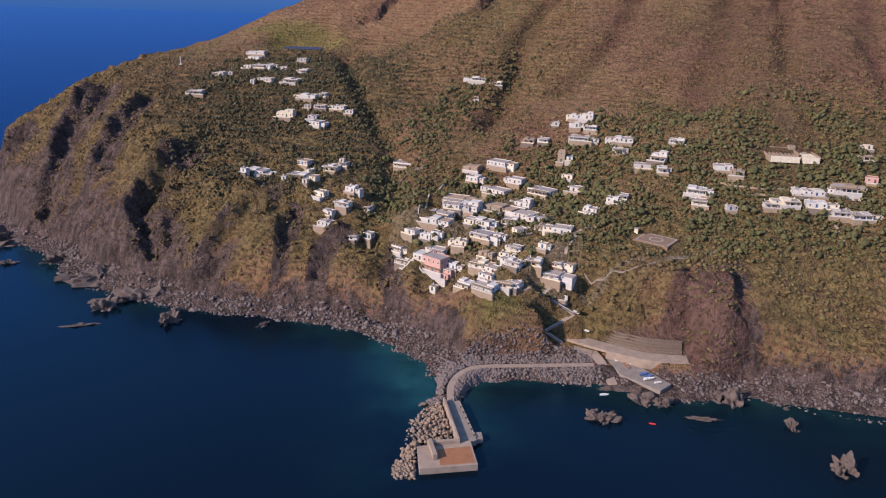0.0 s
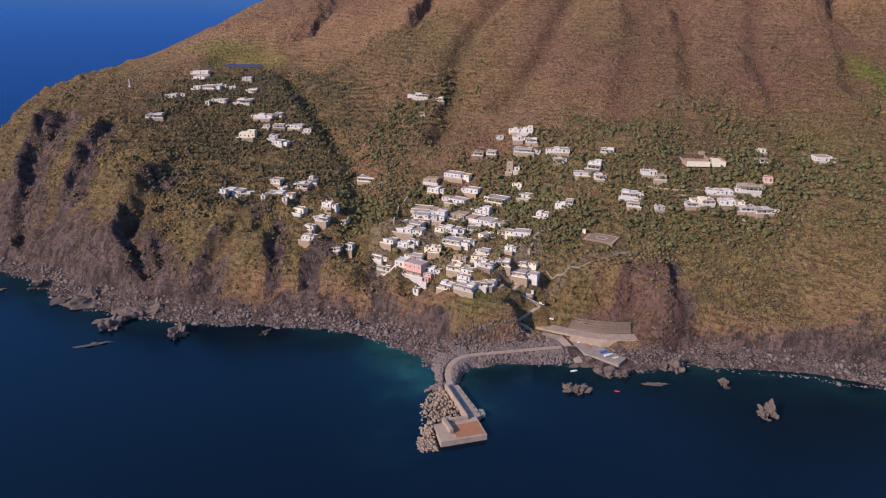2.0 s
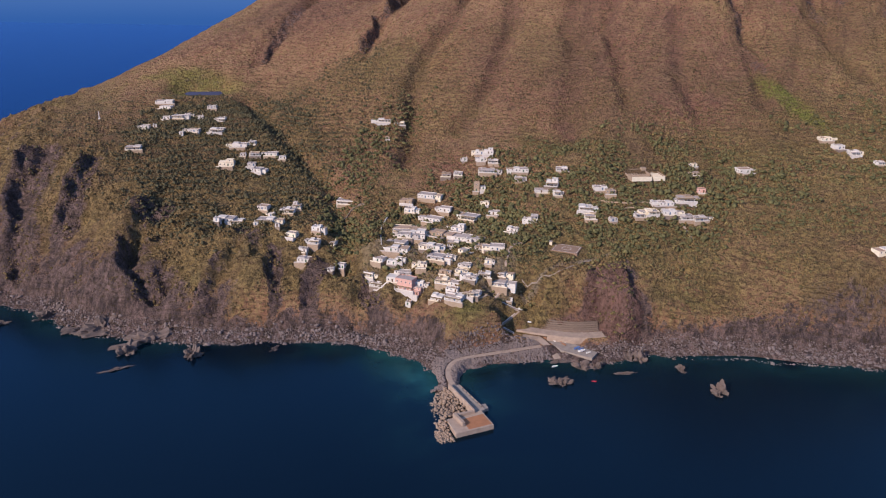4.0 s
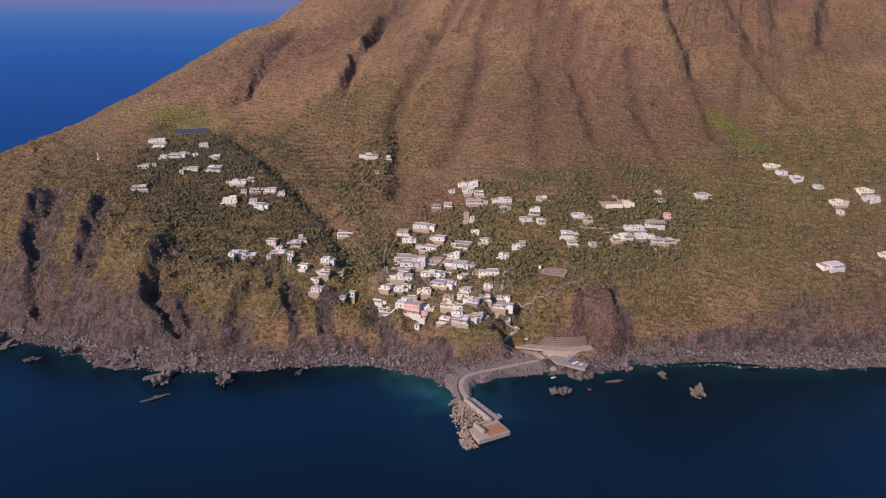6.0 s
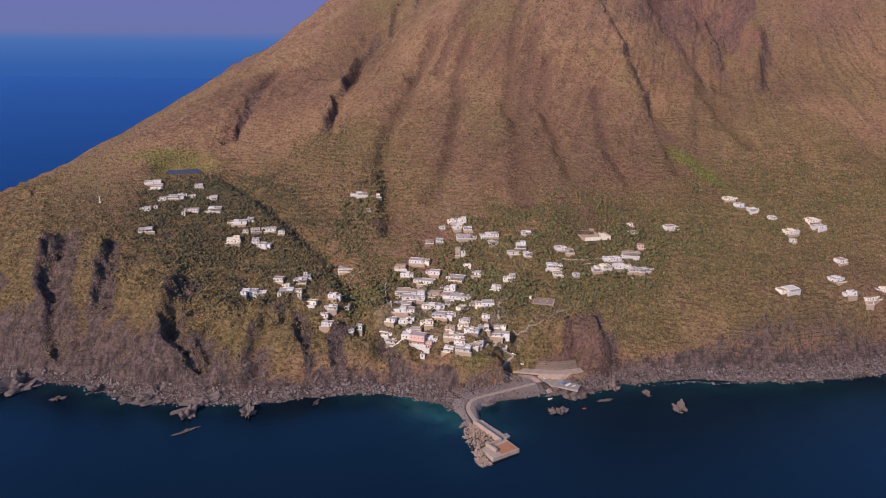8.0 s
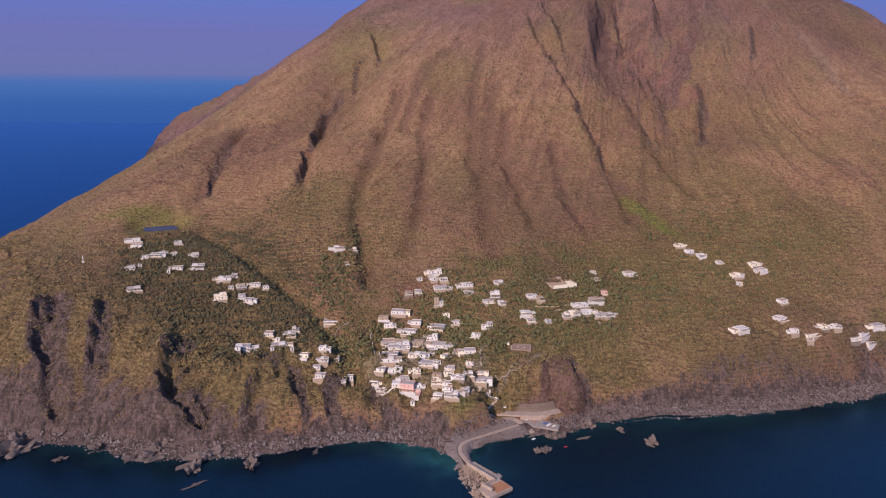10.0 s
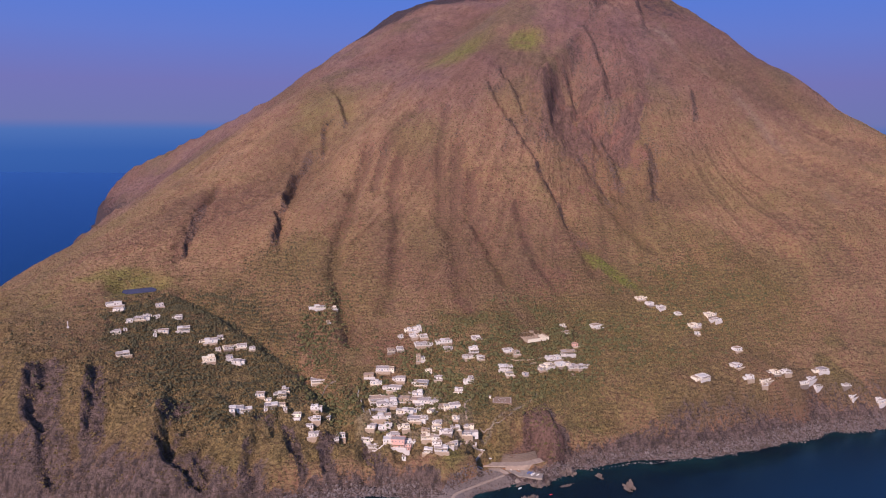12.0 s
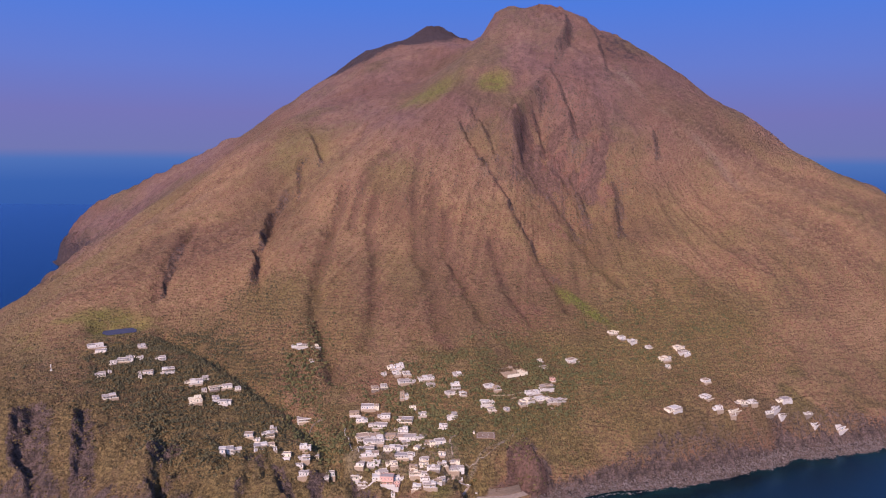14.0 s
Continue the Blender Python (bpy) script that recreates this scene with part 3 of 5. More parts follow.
def build_sea():
    # a sheet out to the horizon, finer along the shore
    b = np.r_[np.arange(-24, 10, 2), np.arange(10, 80, 0.7), np.arange(80, 336.1, 4)]
    d = np.r_[np.linspace(-60, 140, 90), np.geomspace(150, 40000, 40)]
    B, Dm = np.meshgrid(b, d, indexing="ij")
    rc = coast_radius(B) + 10 * (vnoise((B % 360) * 1.3, B * 0 + 3.5) - 0.5) + 7 * (vnoise((B % 360) * 4.1, B * 0 + 8.5) - 0.5)
    R = rc + Dm
    X, Y = SX - R * np.sin(np.radians(B)), SY - R * np.cos(np.radians(B))
    pier = np.minimum(line_distance(X, Y, ((-2, 345), (4, 300), (0, 272)))[0], 999)
    wet = np.minimum(np.maximum(Dm, 0), np.maximum(pier - 14, 0) * 1.3)
    shallow = np.exp(-wet / 14) * 0.7 + 0.22 * np.exp(-wet / 36)
    shallow = shallow * (0.4 + 0.6 * blob(X, Y, -20, 370, 90, 50, 0.8)) * step(fbm(X / 45, Y / 45, 3), 0.25, 0.55)
    return tagged(mesh_grid("sea", X * CHART, Y * CHART, np.zeros_like(X), SEA, [("shallow", np.clip(shallow, 0, 1))]),
                  "calm dark blue sea turning teal over the shallows", "sea", kind="structure")


ground = build_island()
sea = build_sea()


# ---- building blocks ----
def bm_box(bm, cx, cy, z0, w, d, h, taper=1.0):
    vs = []
    for z, k in ((z0, 1.0), (z0 + h, taper)):
        for sx, sy in ((-1, -1), (1, -1), (1, 1), (-1, 1)):
            vs.append(bm.verts.new((cx + sx * w / 2 * k, cy + sy * d / 2 * k, z)))
    a, b = vs[:4], vs[4:]
    bm.faces.new(a[::-1])
    top = bm.faces.new(b)
    for i in range(4):
        bm.faces.new((a[i], a[(i + 1) % 4], b[(i + 1) % 4], b[i]))
    return top


def bm_tube(bm, cx, cy, z0, r, h, n=8):
    lo = [bm.verts.new((cx + r * math.cos(6.2832 * i / n), cy + r * math.sin(6.2832 * i / n), z0)) for i in range(n)]
    hi = [bm.verts.new((cx + r * math.cos(6.2832 * i / n), cy + r * math.sin(6.2832 * i / n), z0 + h)) for i in range(n)]
    bm.faces.new(lo[::-1])
    bm.faces.new(hi)
    for i in range(n):
        bm.faces.new((lo[i], lo[(i + 1) % n], hi[(i + 1) % n], hi[i]))


def mesh_of(name, bm, material):
    me = bpy.data.meshes.new(name)
    bmesh.ops.recalc_face_normals(bm, faces=bm.faces)
    bm.to_mesh(me)
    bm.free()
    me.materials.append(material)
    return me


def part(name, bm, material, parent, label="", at=None):
    """One mesh object under a thing or a part; bm is a bmesh, or a mesh to share."""
    me = bm if isinstance(bm, bpy.types.Mesh) else mesh_of(name, bm, material)
    ob = new(name, me)
    ob.parent = parent
    if at is not None:
        ob.matrix_basis = at
    return tagged(ob, label)


def box_part(name, material, parent, cx, cy, z0, w, d, h, label=""):
    bm = bmesh.new()
    bm_box(bm, cx, cy, z0, w, d, h)
    return part(name, bm, material, parent, label)


def thing(name, x, y, z, turn, label, category, group="", kind=""):
    ob = new(name)
    ob.matrix_basis = pose(x, y, z, 0, 0, turn)
    ob.empty_display_size = 0.5
    return tagged(ob, label, category, group, kind)


PLASTER = {"white": plain("white_plaster", (0.565, 0.52, 0.48), 0.9, var=0.10, scale=0.5, bump=0.03), "cream": plain("cream_plaster", (0.66, 0.57, 0.44), 0.9, var=0.08, scale=0.5, bump=0.03),
           "tan": plain("bare_stone_wall", (0.34, 0.25, 0.18), 0.95, var=0.14, scale=0.7, bump=0.06), "pink": plain("pink_plaster", (0.52, 0.30, 0.25), 0.9, var=0.07, scale=0.5, bump=0.03),
           "grey": plain("weathered_render", (0.47, 0.42, 0.39), 0.92, var=0.10, scale=0.6, bump=0.04)}
ROOFS = {"pale": plain("pale_roof_screed", (0.39, 0.325, 0.29), 0.9, var=0.14, scale=0.5), "grey": plain("grey_roof_screed", (0.33, 0.285, 0.27), 0.9, var=0.14, scale=0.5),
         "tan": plain("earth_roof", (0.37, 0.26, 0.19), 0.95, var=0.13, scale=0.5), "white": plain("limewashed_roof", (0.50, 0.46, 0.43), 0.9, var=0.08, scale=0.5)}
PANE = plain("dark_window_glass", (0.030, 0.032, 0.040), 0.12, var=0.1)
TRIM = plain("window_frame_paint", (0.62, 0.58, 0.54), 0.7, var=0.08)
DOORS = [plain("green_door_paint", (0.050, 0.090, 0.060), 0.6), plain("blue_door_paint", (0.060, 0.110, 0.200), 0.6), plain("brown_door_wood", (0.110, 0.060, 0.035), 0.7)]
REED = plain("reed_canopy", (0.26, 0.19, 0.12), 0.95, var=0.15, scale=2.0)
CONCRETE = plain("weathered_concrete", (0.340, 0.255, 0.200), 0.92, var=0.14, scale=0.25, bump=0.03)
CONCRETE_B = plain("stained_quay_concrete", (0.260, 0.215, 0.185), 0.92, var=0.14, scale=0.3, bump=0.03)
RUST = plain("rust_stained_deck", (0.340, 0.150, 0.075), 0.9, var=0.14, scale=0.3)
DRYSTONE = plain("dry_stone", (0.215, 0.165, 0.135), 0.95, var=0.16, scale=1.2, bump=0.08)
TERRACE_STONE = plain("terrace_stone", (0.200, 0.145, 0.112), 0.95, var=0.18, scale=1.2, bump=0.08)
BOULDER = plain("volcanic_boulder", (0.185, 0.145, 0.135), 0.9, var=0.15, scale=0.7, bump=0.10, use="island")
BLOCKS = plain("pale_breakwater_rock", (0.300, 0.215, 0.160), 0.9, var=0.16, scale=0.7, bump=0.06)
BLOCKS_LOOSE = plain("pale_small_rock", (0.260, 0.190, 0.145), 0.9, var=0.18, scale=0.9, bump=0.06, use="island")
REEF = plain("dark_sea_rock", (0.130, 0.095, 0.082), 0.85, var=0.16, scale=0.35, bump=0.15)


def window_meshes():
    bm = bmesh.new()
    for cx, z0, w, h in ((-0.52, 0, 0.12, 1.3), (0.52, 0, 0.12, 1.3), (0, 1.2, 1.16, 0.12), (0, -0.08, 1.3, 0.12)):
        bm_box(bm, cx, 0, z0, w, 0.10, h)
    frame_mesh = mesh_of("window", bm, TRIM)
    bm = bmesh.new()
    bm_box(bm, 0, 0, 0.03, 0.94, 0.05, 1.18)
    pane_mesh = mesh_of("pane", bm, PANE)
    doors = []
    for m in DOORS:
        bm = bmesh.new()
        bm_box(bm, 0, 0, 0, 1.15, 0.10, 2.15)
        bm_box(bm, 0, -0.04, 0.15, 0.85, 0.08, 0.8)
        bm_box(bm, 0, -0.04, 1.1, 0.85, 0.08, 0.9)
        doors.append(mesh_of("door", bm, m))
    return frame_mesh, pane_mesh, doors


WINDOW, GLASS, DOOR_MESHES = window_meshes()


def block(bm, cx, cy, z0, w, d, h, lip=0.45):
    """A plastered cube with a parapet round its flat roof."""
    top = bm_box(bm, cx, cy, z0, w, d, h, 0.985)
    bmesh.ops.inset_region(bm, faces=[top], thickness=0.28, depth=0)
    bmesh.ops.translate(bm, verts=top.verts, vec=(0, 0, -lip))


def openings(ob, rng, cx, front, z, w, side=0, door=False):
    """Windows, and a door, along a wall of width w whose outer face is at y = front (side: 0 front, 1 right, -1 left)."""
    n = max(1, int(w / 2.9))
    for i in range(n):
        u = cx - w / 2 + w * (i + 0.5) / n + rng.uniform(-0.2, 0.2)
        m = pose(u, front, z, 0, 0, 0) if side == 0 else pose(front, u, z, 0, 0, 90 * side)
        if door and i == n // 2:
            part("door", DOOR_MESHES[rng.randrange(3)], None, ob, at=m @ pose(0, -0.03, 0))
            continue
        if rng.random() < 0.85:
            f = part("window", WINDOW, None, ob, at=m @ pose(0, -0.02, 0.95))
            part("pane", GLASS, None, f)


HOUSES = []
PAVED = plain("courtyard_paving", (0.30, 0.235, 0.185), 0.95, var=0.14, scale=0.8)


def house(x, y, w, d, h, turn, tone="white", roof="pale", form=""):
    """A cubic island house. form: u an upper room, s a side wing, p a pergola on pillars, t a walled terrace."""
    rng = random.Random(int(x * 7 + y * 13))
    close = -40 < x < 85 and y < 500
    w, d, turn = w * rng.uniform(1.0, 1.15) * (1.2 if close else 1), d * rng.uniform(0.95, 1.1) * (1.12 if close else 1), turn - 8 + rng.uniform(-7, 5)
    c, s = math.cos(radians(turn)), math.sin(radians(turn))
    cs = [(0, 0), (w / 2, d / 2), (-w / 2, d / 2), (w / 2, -d / 2), (-w / 2, -d / 2)]
    zs = [land_at(x + a * c - b * s, y + a * s + b * c) for a, b in cs]
    z = min(max(zs[0], sum(zs) / 5), min(zs) + 3.4) + 0.1
    drop = min(z - min(zs) + 1.5, 6.0)
    look_of = {"white": "whitewashed", "cream": "cream-plastered", "tan": "bare brown stone", "pink": "pink-plastered", "grey": "weathered grey-plastered"}[tone]
    extra = {"u": "an upper room", "s": "a low side wing", "p": "a pillared pergola", "t": "a walled terrace"}
    told = f"{look_of} {'two-storey' if h > 4.6 else 'low'} house with {extra[form[0]] if form else 'a flat roof'}"
    ob = thing("house", x, y, z, turn, told, "house", "island village houses")
    HOUSES.append((x, y, max(w, d) / 2))
    side = rng.choice((-1, 1))
    bm = bmesh.new()
    block(bm, 0, 0, 0, w, d, h)
    part("wall", bm, PLASTER[tone], ob)
    box_part("plinth", DRYSTONE if rng.random() < 0.25 else PLASTER["tan" if rng.random() < 0.6 else tone], ob, 0, 0, -drop, w - 0.06, d - 0.06, drop, "rough stone plinth")
    box_part("roof", ROOFS[roof], ob, 0, 0, h - 0.43, w * 0.985 - 0.62, d * 0.985 - 0.62, 0.06, "flat screed roof")
    if w > 7 and rng.random() < 0.6:
        # half of the roof was raised or resurfaced later
        rw = w * rng.uniform(0.35, 0.5)
        bm = bmesh.new()
        block(bm, side * (w - rw) / 2 * 0.96, 0.1 * d, h - 0.4, rw, d * 0.7, rng.uniform(0.7, 1.1), 0.2)
        part("roof_step", bm, PLASTER[tone if tone != "pink" else "white"], ob, "raised roof section")
        box_part("roof", ROOFS[rng.choice(("pale", "grey", "tan"))], ob, side * (w - rw) / 2 * 0.96, 0.1 * d, h + 0.1, rw - 0.7, d * 0.7 - 0.7, 0.05, "raised roof section")
    floors = 2 if h > 4.6 else 1
    for k in range(floors):
        zz = k * h / 2 + 0.15
        openings(ob, rng, 0, -d / 2, zz, w, 0, k == 0)
        openings(ob, rng, 0, w / 2, zz, d, 1)
        openings(ob, rng, 0, -w / 2, zz, d, -1)
    if "u" in form:
        uw, ud, uh = w * 0.5, d * 0.62, 2.6
        ux, uy = -side * w * 0.2, d * 0.12
        bm = bmesh.new()
        block(bm, ux, uy, h - 0.42, uw, ud, uh, 0.25)
        part("upper_room", bm, PLASTER[tone], ob)
        f = part("window", WINDOW, None, ob, at=pose(ux, uy - ud / 2 - 0.02, h + 0.6))
        part("pane", GLASS, None, f)
    if "s" in form or (w > 4.6 and rng.random() < (0.9 if close else 0.6)):
        sw, sd, sh = w * rng.uniform(0.4, 0.6), d * rng.uniform(0.6, 0.9), min(h, 3.0) * rng.uniform(0.75, 0.9)
        bm = bmesh.new()
        block(bm, side * (w / 2 + sw / 2 - 0.02), d * 0.06, -drop, sw, sd, sh + drop, 0.3)
        part("side_wing", bm, PLASTER[rng.choice((tone, "white", "grey", "cream")) if tone != "tan" else "tan"], ob)
        box_part("roof", ROOFS[rng.choice(("pale", "grey", "tan"))], ob, side * (w / 2 + sw / 2), d * 0.06, sh - 0.28, sw - 0.6, sd - 0.6, 0.05, "flat wing roof")
        openings(ob, rng, side * (w / 2 + sw / 2), d * 0.06 - sd / 2, 0.1, sw)
    td = min(4.2, 0.4 * d + 1.2) if drop < 3.6 else 2.0
    if w > 4.5:
        box_part("terrace", DRYSTONE if rng.random() < 0.2 else PLASTER["tan" if rng.random() < 0.75 else "grey"], ob, 0.1 * w * side, -d / 2 - td / 2, -drop - 1, w * 1.1, td, drop + 1, "rough terrace front")
        box_part("paving", PAVED if rng.random() < 0.6 else ROOFS["pale"], ob, 0.1 * w * side, -d / 2 - td / 2, 0, w * 1.08, td - 0.1, 0.05, "paved terrace floor")
        box_part("terrace_wall", PLASTER[rng.choice(("white", "grey", "cream"))], ob, 0.1 * w * side, -d / 2 - td + 0.12, 0.04, w * 1.1, 0.3, 0.7, "low pale terrace wall")
    if "p" in form or (w > 6 and rng.random() < 0.4):
        n = max(2, int(w / 3.2))
        for i in range(n + 1):
            bm = bmesh.new()
            bm_tube(bm, -w * 0.45 + w * 0.9 * i / n, -d / 2 - td + 0.45, 0.04, 0.24, 2.3)
            part("pillar", bm, PLASTER["white"], ob, "white round pillar")
        bm = bmesh.new()
        bm_box(bm, 0, -d / 2 - td / 2, 2.34, w * 0.94, td - 0.1, 0.14)
        part("pergola", bm, REED if rng.random() < 0.6 else ROOFS["pale"], ob, "flat shade canopy")
    if rng.random() < 0.5:
        box_part("chimney", PLASTER[tone], ob, -side * w * 0.3, d * 0.3, h - 0.5, 0.6, 0.6, 1.4)
    if rng.random() < 0.4:
        bm = bmesh.new()
        bm_tube(bm, -side * w * 0.25, -d * 0.22, h - 0.4, 0.5, 1.1, 10)
        part("water_tank", bm, ROOFS["grey"], ob, "round roof water tank")
    return ob


# the village over the landing
house(-24.2, 546.9, 17.4, 9.5, 3.5, -12, "white", "pale", "p")
house(24.7, 519.2, 10.1, 7.7, 3.0, -24, "tan", "tan")
house(25.4, 506.9, 8.5, 7.1, 3.4, -28, "white", "pale", "s")
house(43.8, 521.6, 14.4, 9.4, 3.1, -19, "white", "pale", "s")
house(87.4, 513.8, 5.0, 3.7, 8.2, -12, "tan", "tan")
house(93.1, 513.4, 4.3, 4.1, 2.7, -10, "white", "pale")
house(67.4, 543.4, 7.5, 6.8, 2.7, -5, "tan", "tan")
house(77.5, 540.1, 7.5, 6.3, 2.7, -8, "white", "pale")
house(54.9, 498.8, 7.7, 6.4, 3.4, -22, "white", "pale")
house(42.4, 488.6, 10.2, 8.3, 2.9, -26, "white", "pale", "s")
house(72.4, 479.4, 10.1, 8.6, 2.7, -33, "white", "grey", "p")
house(90.2, 493.1, 4.5, 4.0, 2.9, -11, "cream", "pale")
house(91.9, 477.1, 8.8, 6.5, 2.7, -22, "white", "pale")
house(12.8, 481.6, 12.1, 9.5, 2.7, -15, "cream", "tan")
house(24.3, 472.6, 11.2, 9.5, 2.7, -9, "tan", "tan")
house(4.3, 452.2, 8.9, 7.7, 3.1, -22, "white", "pale", "t")
house(21.3, 462.6, 11.7, 9.0, 3.2, -18, "white", "grey", "u")
house(-4.7, 445.4, 10.7, 8.4, 2.9, -17, "white", "pale", "t")
house(38.2, 464.0, 11.1, 9.5, 2.7, -28, "tan", "tan")
house(56.9, 464.9, 8.5, 5.9, 2.8, -24, "white", "pale", "u")
house(54.4, 452.3, 15.3, 9.5, 2.7, -23, "white", "pale", "t")
house(46.9, 444.6, 6.9, 5.8, 2.7, -17, "white", "pale")
house(58.9, 442.5, 4.4, 3.5, 2.7, -16, "white", "white")
house(29.3, 439.4, 9.3, 7.0, 2.7, -29, "white", "grey", "s")
house(28.2, 425.4, 9.7, 8.0, 2.8, -27, "white", "grey", "p")
house(10.1, 461.8, 8.4, 7.2, 2.7, -12, "white", "pale")
house(75.8, 420.3, 9.0, 8.2, 3.4, -18, "white", "pale")
house(65.4, 428.4, 6.7, 5.7, 2.7, -23, "tan", "tan")
house(50.3, 427.1, 5.5, 5.0, 2.7, 39, "cream", "pale")
house(-23.1, 433.8, 6.2, 5.7, 3.5, -29, "white", "pale")
house(-14.8, 437.0, 6.8, 5.9, 2.7, -30, "white", "pale", "s")
house(-18.2, 426.0, 8.5, 7.7, 2.8, -24, "white", "grey", "p")
house(-6.2, 431.1, 5.5, 4.1, 3.0, -21, "white", "white")
house(-7.8, 415.7, 7.7, 7.0, 3.6, -18, "white", "white")
house(1.7, 418.1, 7.8, 5.3, 2.7, -18, "white", "pale")
house(-0.1, 408.3, 10.6, 8.2, 8.2, -27, "pink", "grey")
house(9.4, 405.6, 5.9, 4.3, 3.5, -18, "white", "grey")
house(6.1, 400.4, 4.7, 4.2, 2.9, -26, "pink", "grey")
house(-0.9, 395.9, 3.2, 3.4, 2.7, -24, "white", "tan")
house(15.0, 419.7, 6.0, 5.2, 2.7, -13, "cream", "pale")
house(24.8, 396.8, 7.5, 6.8, 2.7, -26, "cream", "tan")
house(33.7, 387.5, 7.3, 5.8, 2.8, -24, "white", "pale", "s")
house(17.2, 379.2, 7.2, 5.3, 3.4, -25, "white", "white", "t")
house(28.2, 372.6, 9.8, 8.1, 2.7, -28, "white", "pale", "p")
house(40.1, 403.3, 5.2, 3.7, 2.7, -21, "cream", "pale")
house(47.0, 407.0, 5.3, 4.4, 2.7, -23, "white", "pale")
house(44.2, 384.2, 7.2, 4.8, 2.7, -25, "white", "grey", "s")
house(55.2, 388.6, 7.9, 5.9, 2.7, -21, "white", "pale")
house(69.4, 395.1, 8.6, 7.9, 2.8, -23, "white", "grey", "u")
house(65.1, 385.3, 10.1, 7.9, 2.8, -22, "white", "pale", "p")
house(69.9, 381.7, 8.4, 7.1, 2.7, -9, "white", "white", "t")
house(38.6, 373.7, 6.6, 5.4, 2.7, -19, "cream", "tan")
house(44.4, 372.7, 4.4, 4.1, 2.7, -25, "white", "pale")
house(20.6, 440.0, 5.0, 3.9, 2.7, -18, "cream", "pale")
house(34.7, 436.8, 5.0, 3.6, 2.7, -22, "white", "grey")
house(37.3, 422.0, 4.2, 4.0, 2.7, -20, "white", "pale")
house(-0.4, 430.4, 4.3, 3.5, 2.7, -24, "white", "pale")
house(61.2, 398.4, 4.0, 3.4, 2.7, -19, "cream", "pale")
house(28.0, 404.9, 4.7, 3.4, 2.7, -24, "tan", "tan")
house(29.5, 379.6, 5.0, 4.2, 2.7, -29, "white", "tan")
# houses among the gardens and terraces
house(103.8, 559.2, 7.8, 6.5, 2.7, -8, "white", "pale")
house(111.8, 556.1, 8.5, 7.3, 2.7, -9, "white", "pale", "u")
house(100.7, 549.1, 7.6, 6.6, 2.7, -6, "white", "grey")
house(111.5, 541.6, 9.1, 6.0, 2.7, -12, "white", "pale", "p")
house(102.5, 533.2, 13.4, 9.5, 2.7, -4, "white", "pale", "s")
house(88.4, 555.6, 4.6, 3.4, 2.7, -0, "grey", "grey")
house(132.7, 523.8, 11.8, 9.5, 2.7, -9, "white", "pale", "s")
house(126.2, 512.6, 7.3, 5.5, 2.7, -9, "white", "pale")
house(165.7, 507.7, 10.2, 7.8, 2.7, -19, "white", "pale")
house(136.9, 484.4, 9.7, 7.2, 2.7, -1, "grey", "pale")
house(149.7, 489.9, 10.6, 9.3, 3.2, -12, "white", "white", "u")
house(146.9, 473.2, 6.2, 5.1, 3.4, -6, "white", "white", "t")
house(110.8, 448.4, 7.1, 5.3, 3.2, -14, "white", "pale")
house(118.3, 450.8, 5.2, 4.6, 2.7, -14, "white", "grey", "p")
house(96.6, 442.6, 8.9, 6.3, 2.7, -21, "white", "pale")
house(93.9, 437.2, 3.8, 3.4, 2.7, -23, "white", "pale")
house(185.3, 469.3, 11.1, 8.3, 2.7, -1, "white", "pale")
house(192.0, 462.6, 8.3, 7.4, 2.7, -0, "tan", "pale")
house(162.8, 447.7, 10.5, 9.5, 2.7, -15, "white", "white", "t")
house(168.6, 443.2, 5.9, 4.5, 3.2, -11, "white", "pale")
house(161.2, 435.8, 8.4, 7.7, 2.7, -12, "cream", "grey", "p")
house(278.0, 468.9, 6.0, 4.3, 2.7, -3, "tan", "grey")
house(267.6, 442.2, 6.4, 5.2, 3.4, -12, "pink", "tan")
house(284.5, 482.3, 4.6, 4.1, 2.7, 3, "cream", "tan")
house(199.2, 425.5, 7.2, 5.1, 2.7, 3, "white", "tan")
house(210.5, 423.4, 9.8, 8.8, 2.7, 1, "cream", "grey", "p")
house(220.7, 435.2, 8.1, 7.2, 2.7, -1, "white", "white")
house(227.6, 432.2, 11.5, 7.9, 2.7, -7, "white", "pale", "s")
house(223.9, 419.2, 11.2, 9.5, 2.7, -7, "white", "white", "t")
house(240.2, 431.2, 8.2, 6.2, 2.7, -9, "white", "pale")
house(246.7, 434.2, 12.4, 9.5, 2.7, -6, "tan", "pale")
house(235.9, 412.5, 9.9, 9.1, 2.7, -8, "grey", "grey", "p")
house(244.3, 407.6, 10.6, 6.9, 2.7, -1, "grey", "grey", "p")
house(176.2, 425.7, 4.5, 4.1, 2.7, 4, "grey", "grey")
house(-212.2, 645.5, 12.9, 9.5, 2.7, -1, "grey", "pale")
house(-206.6, 705.6, 8.0, 7.4, 3.2, -2, "grey", "pale", "s")
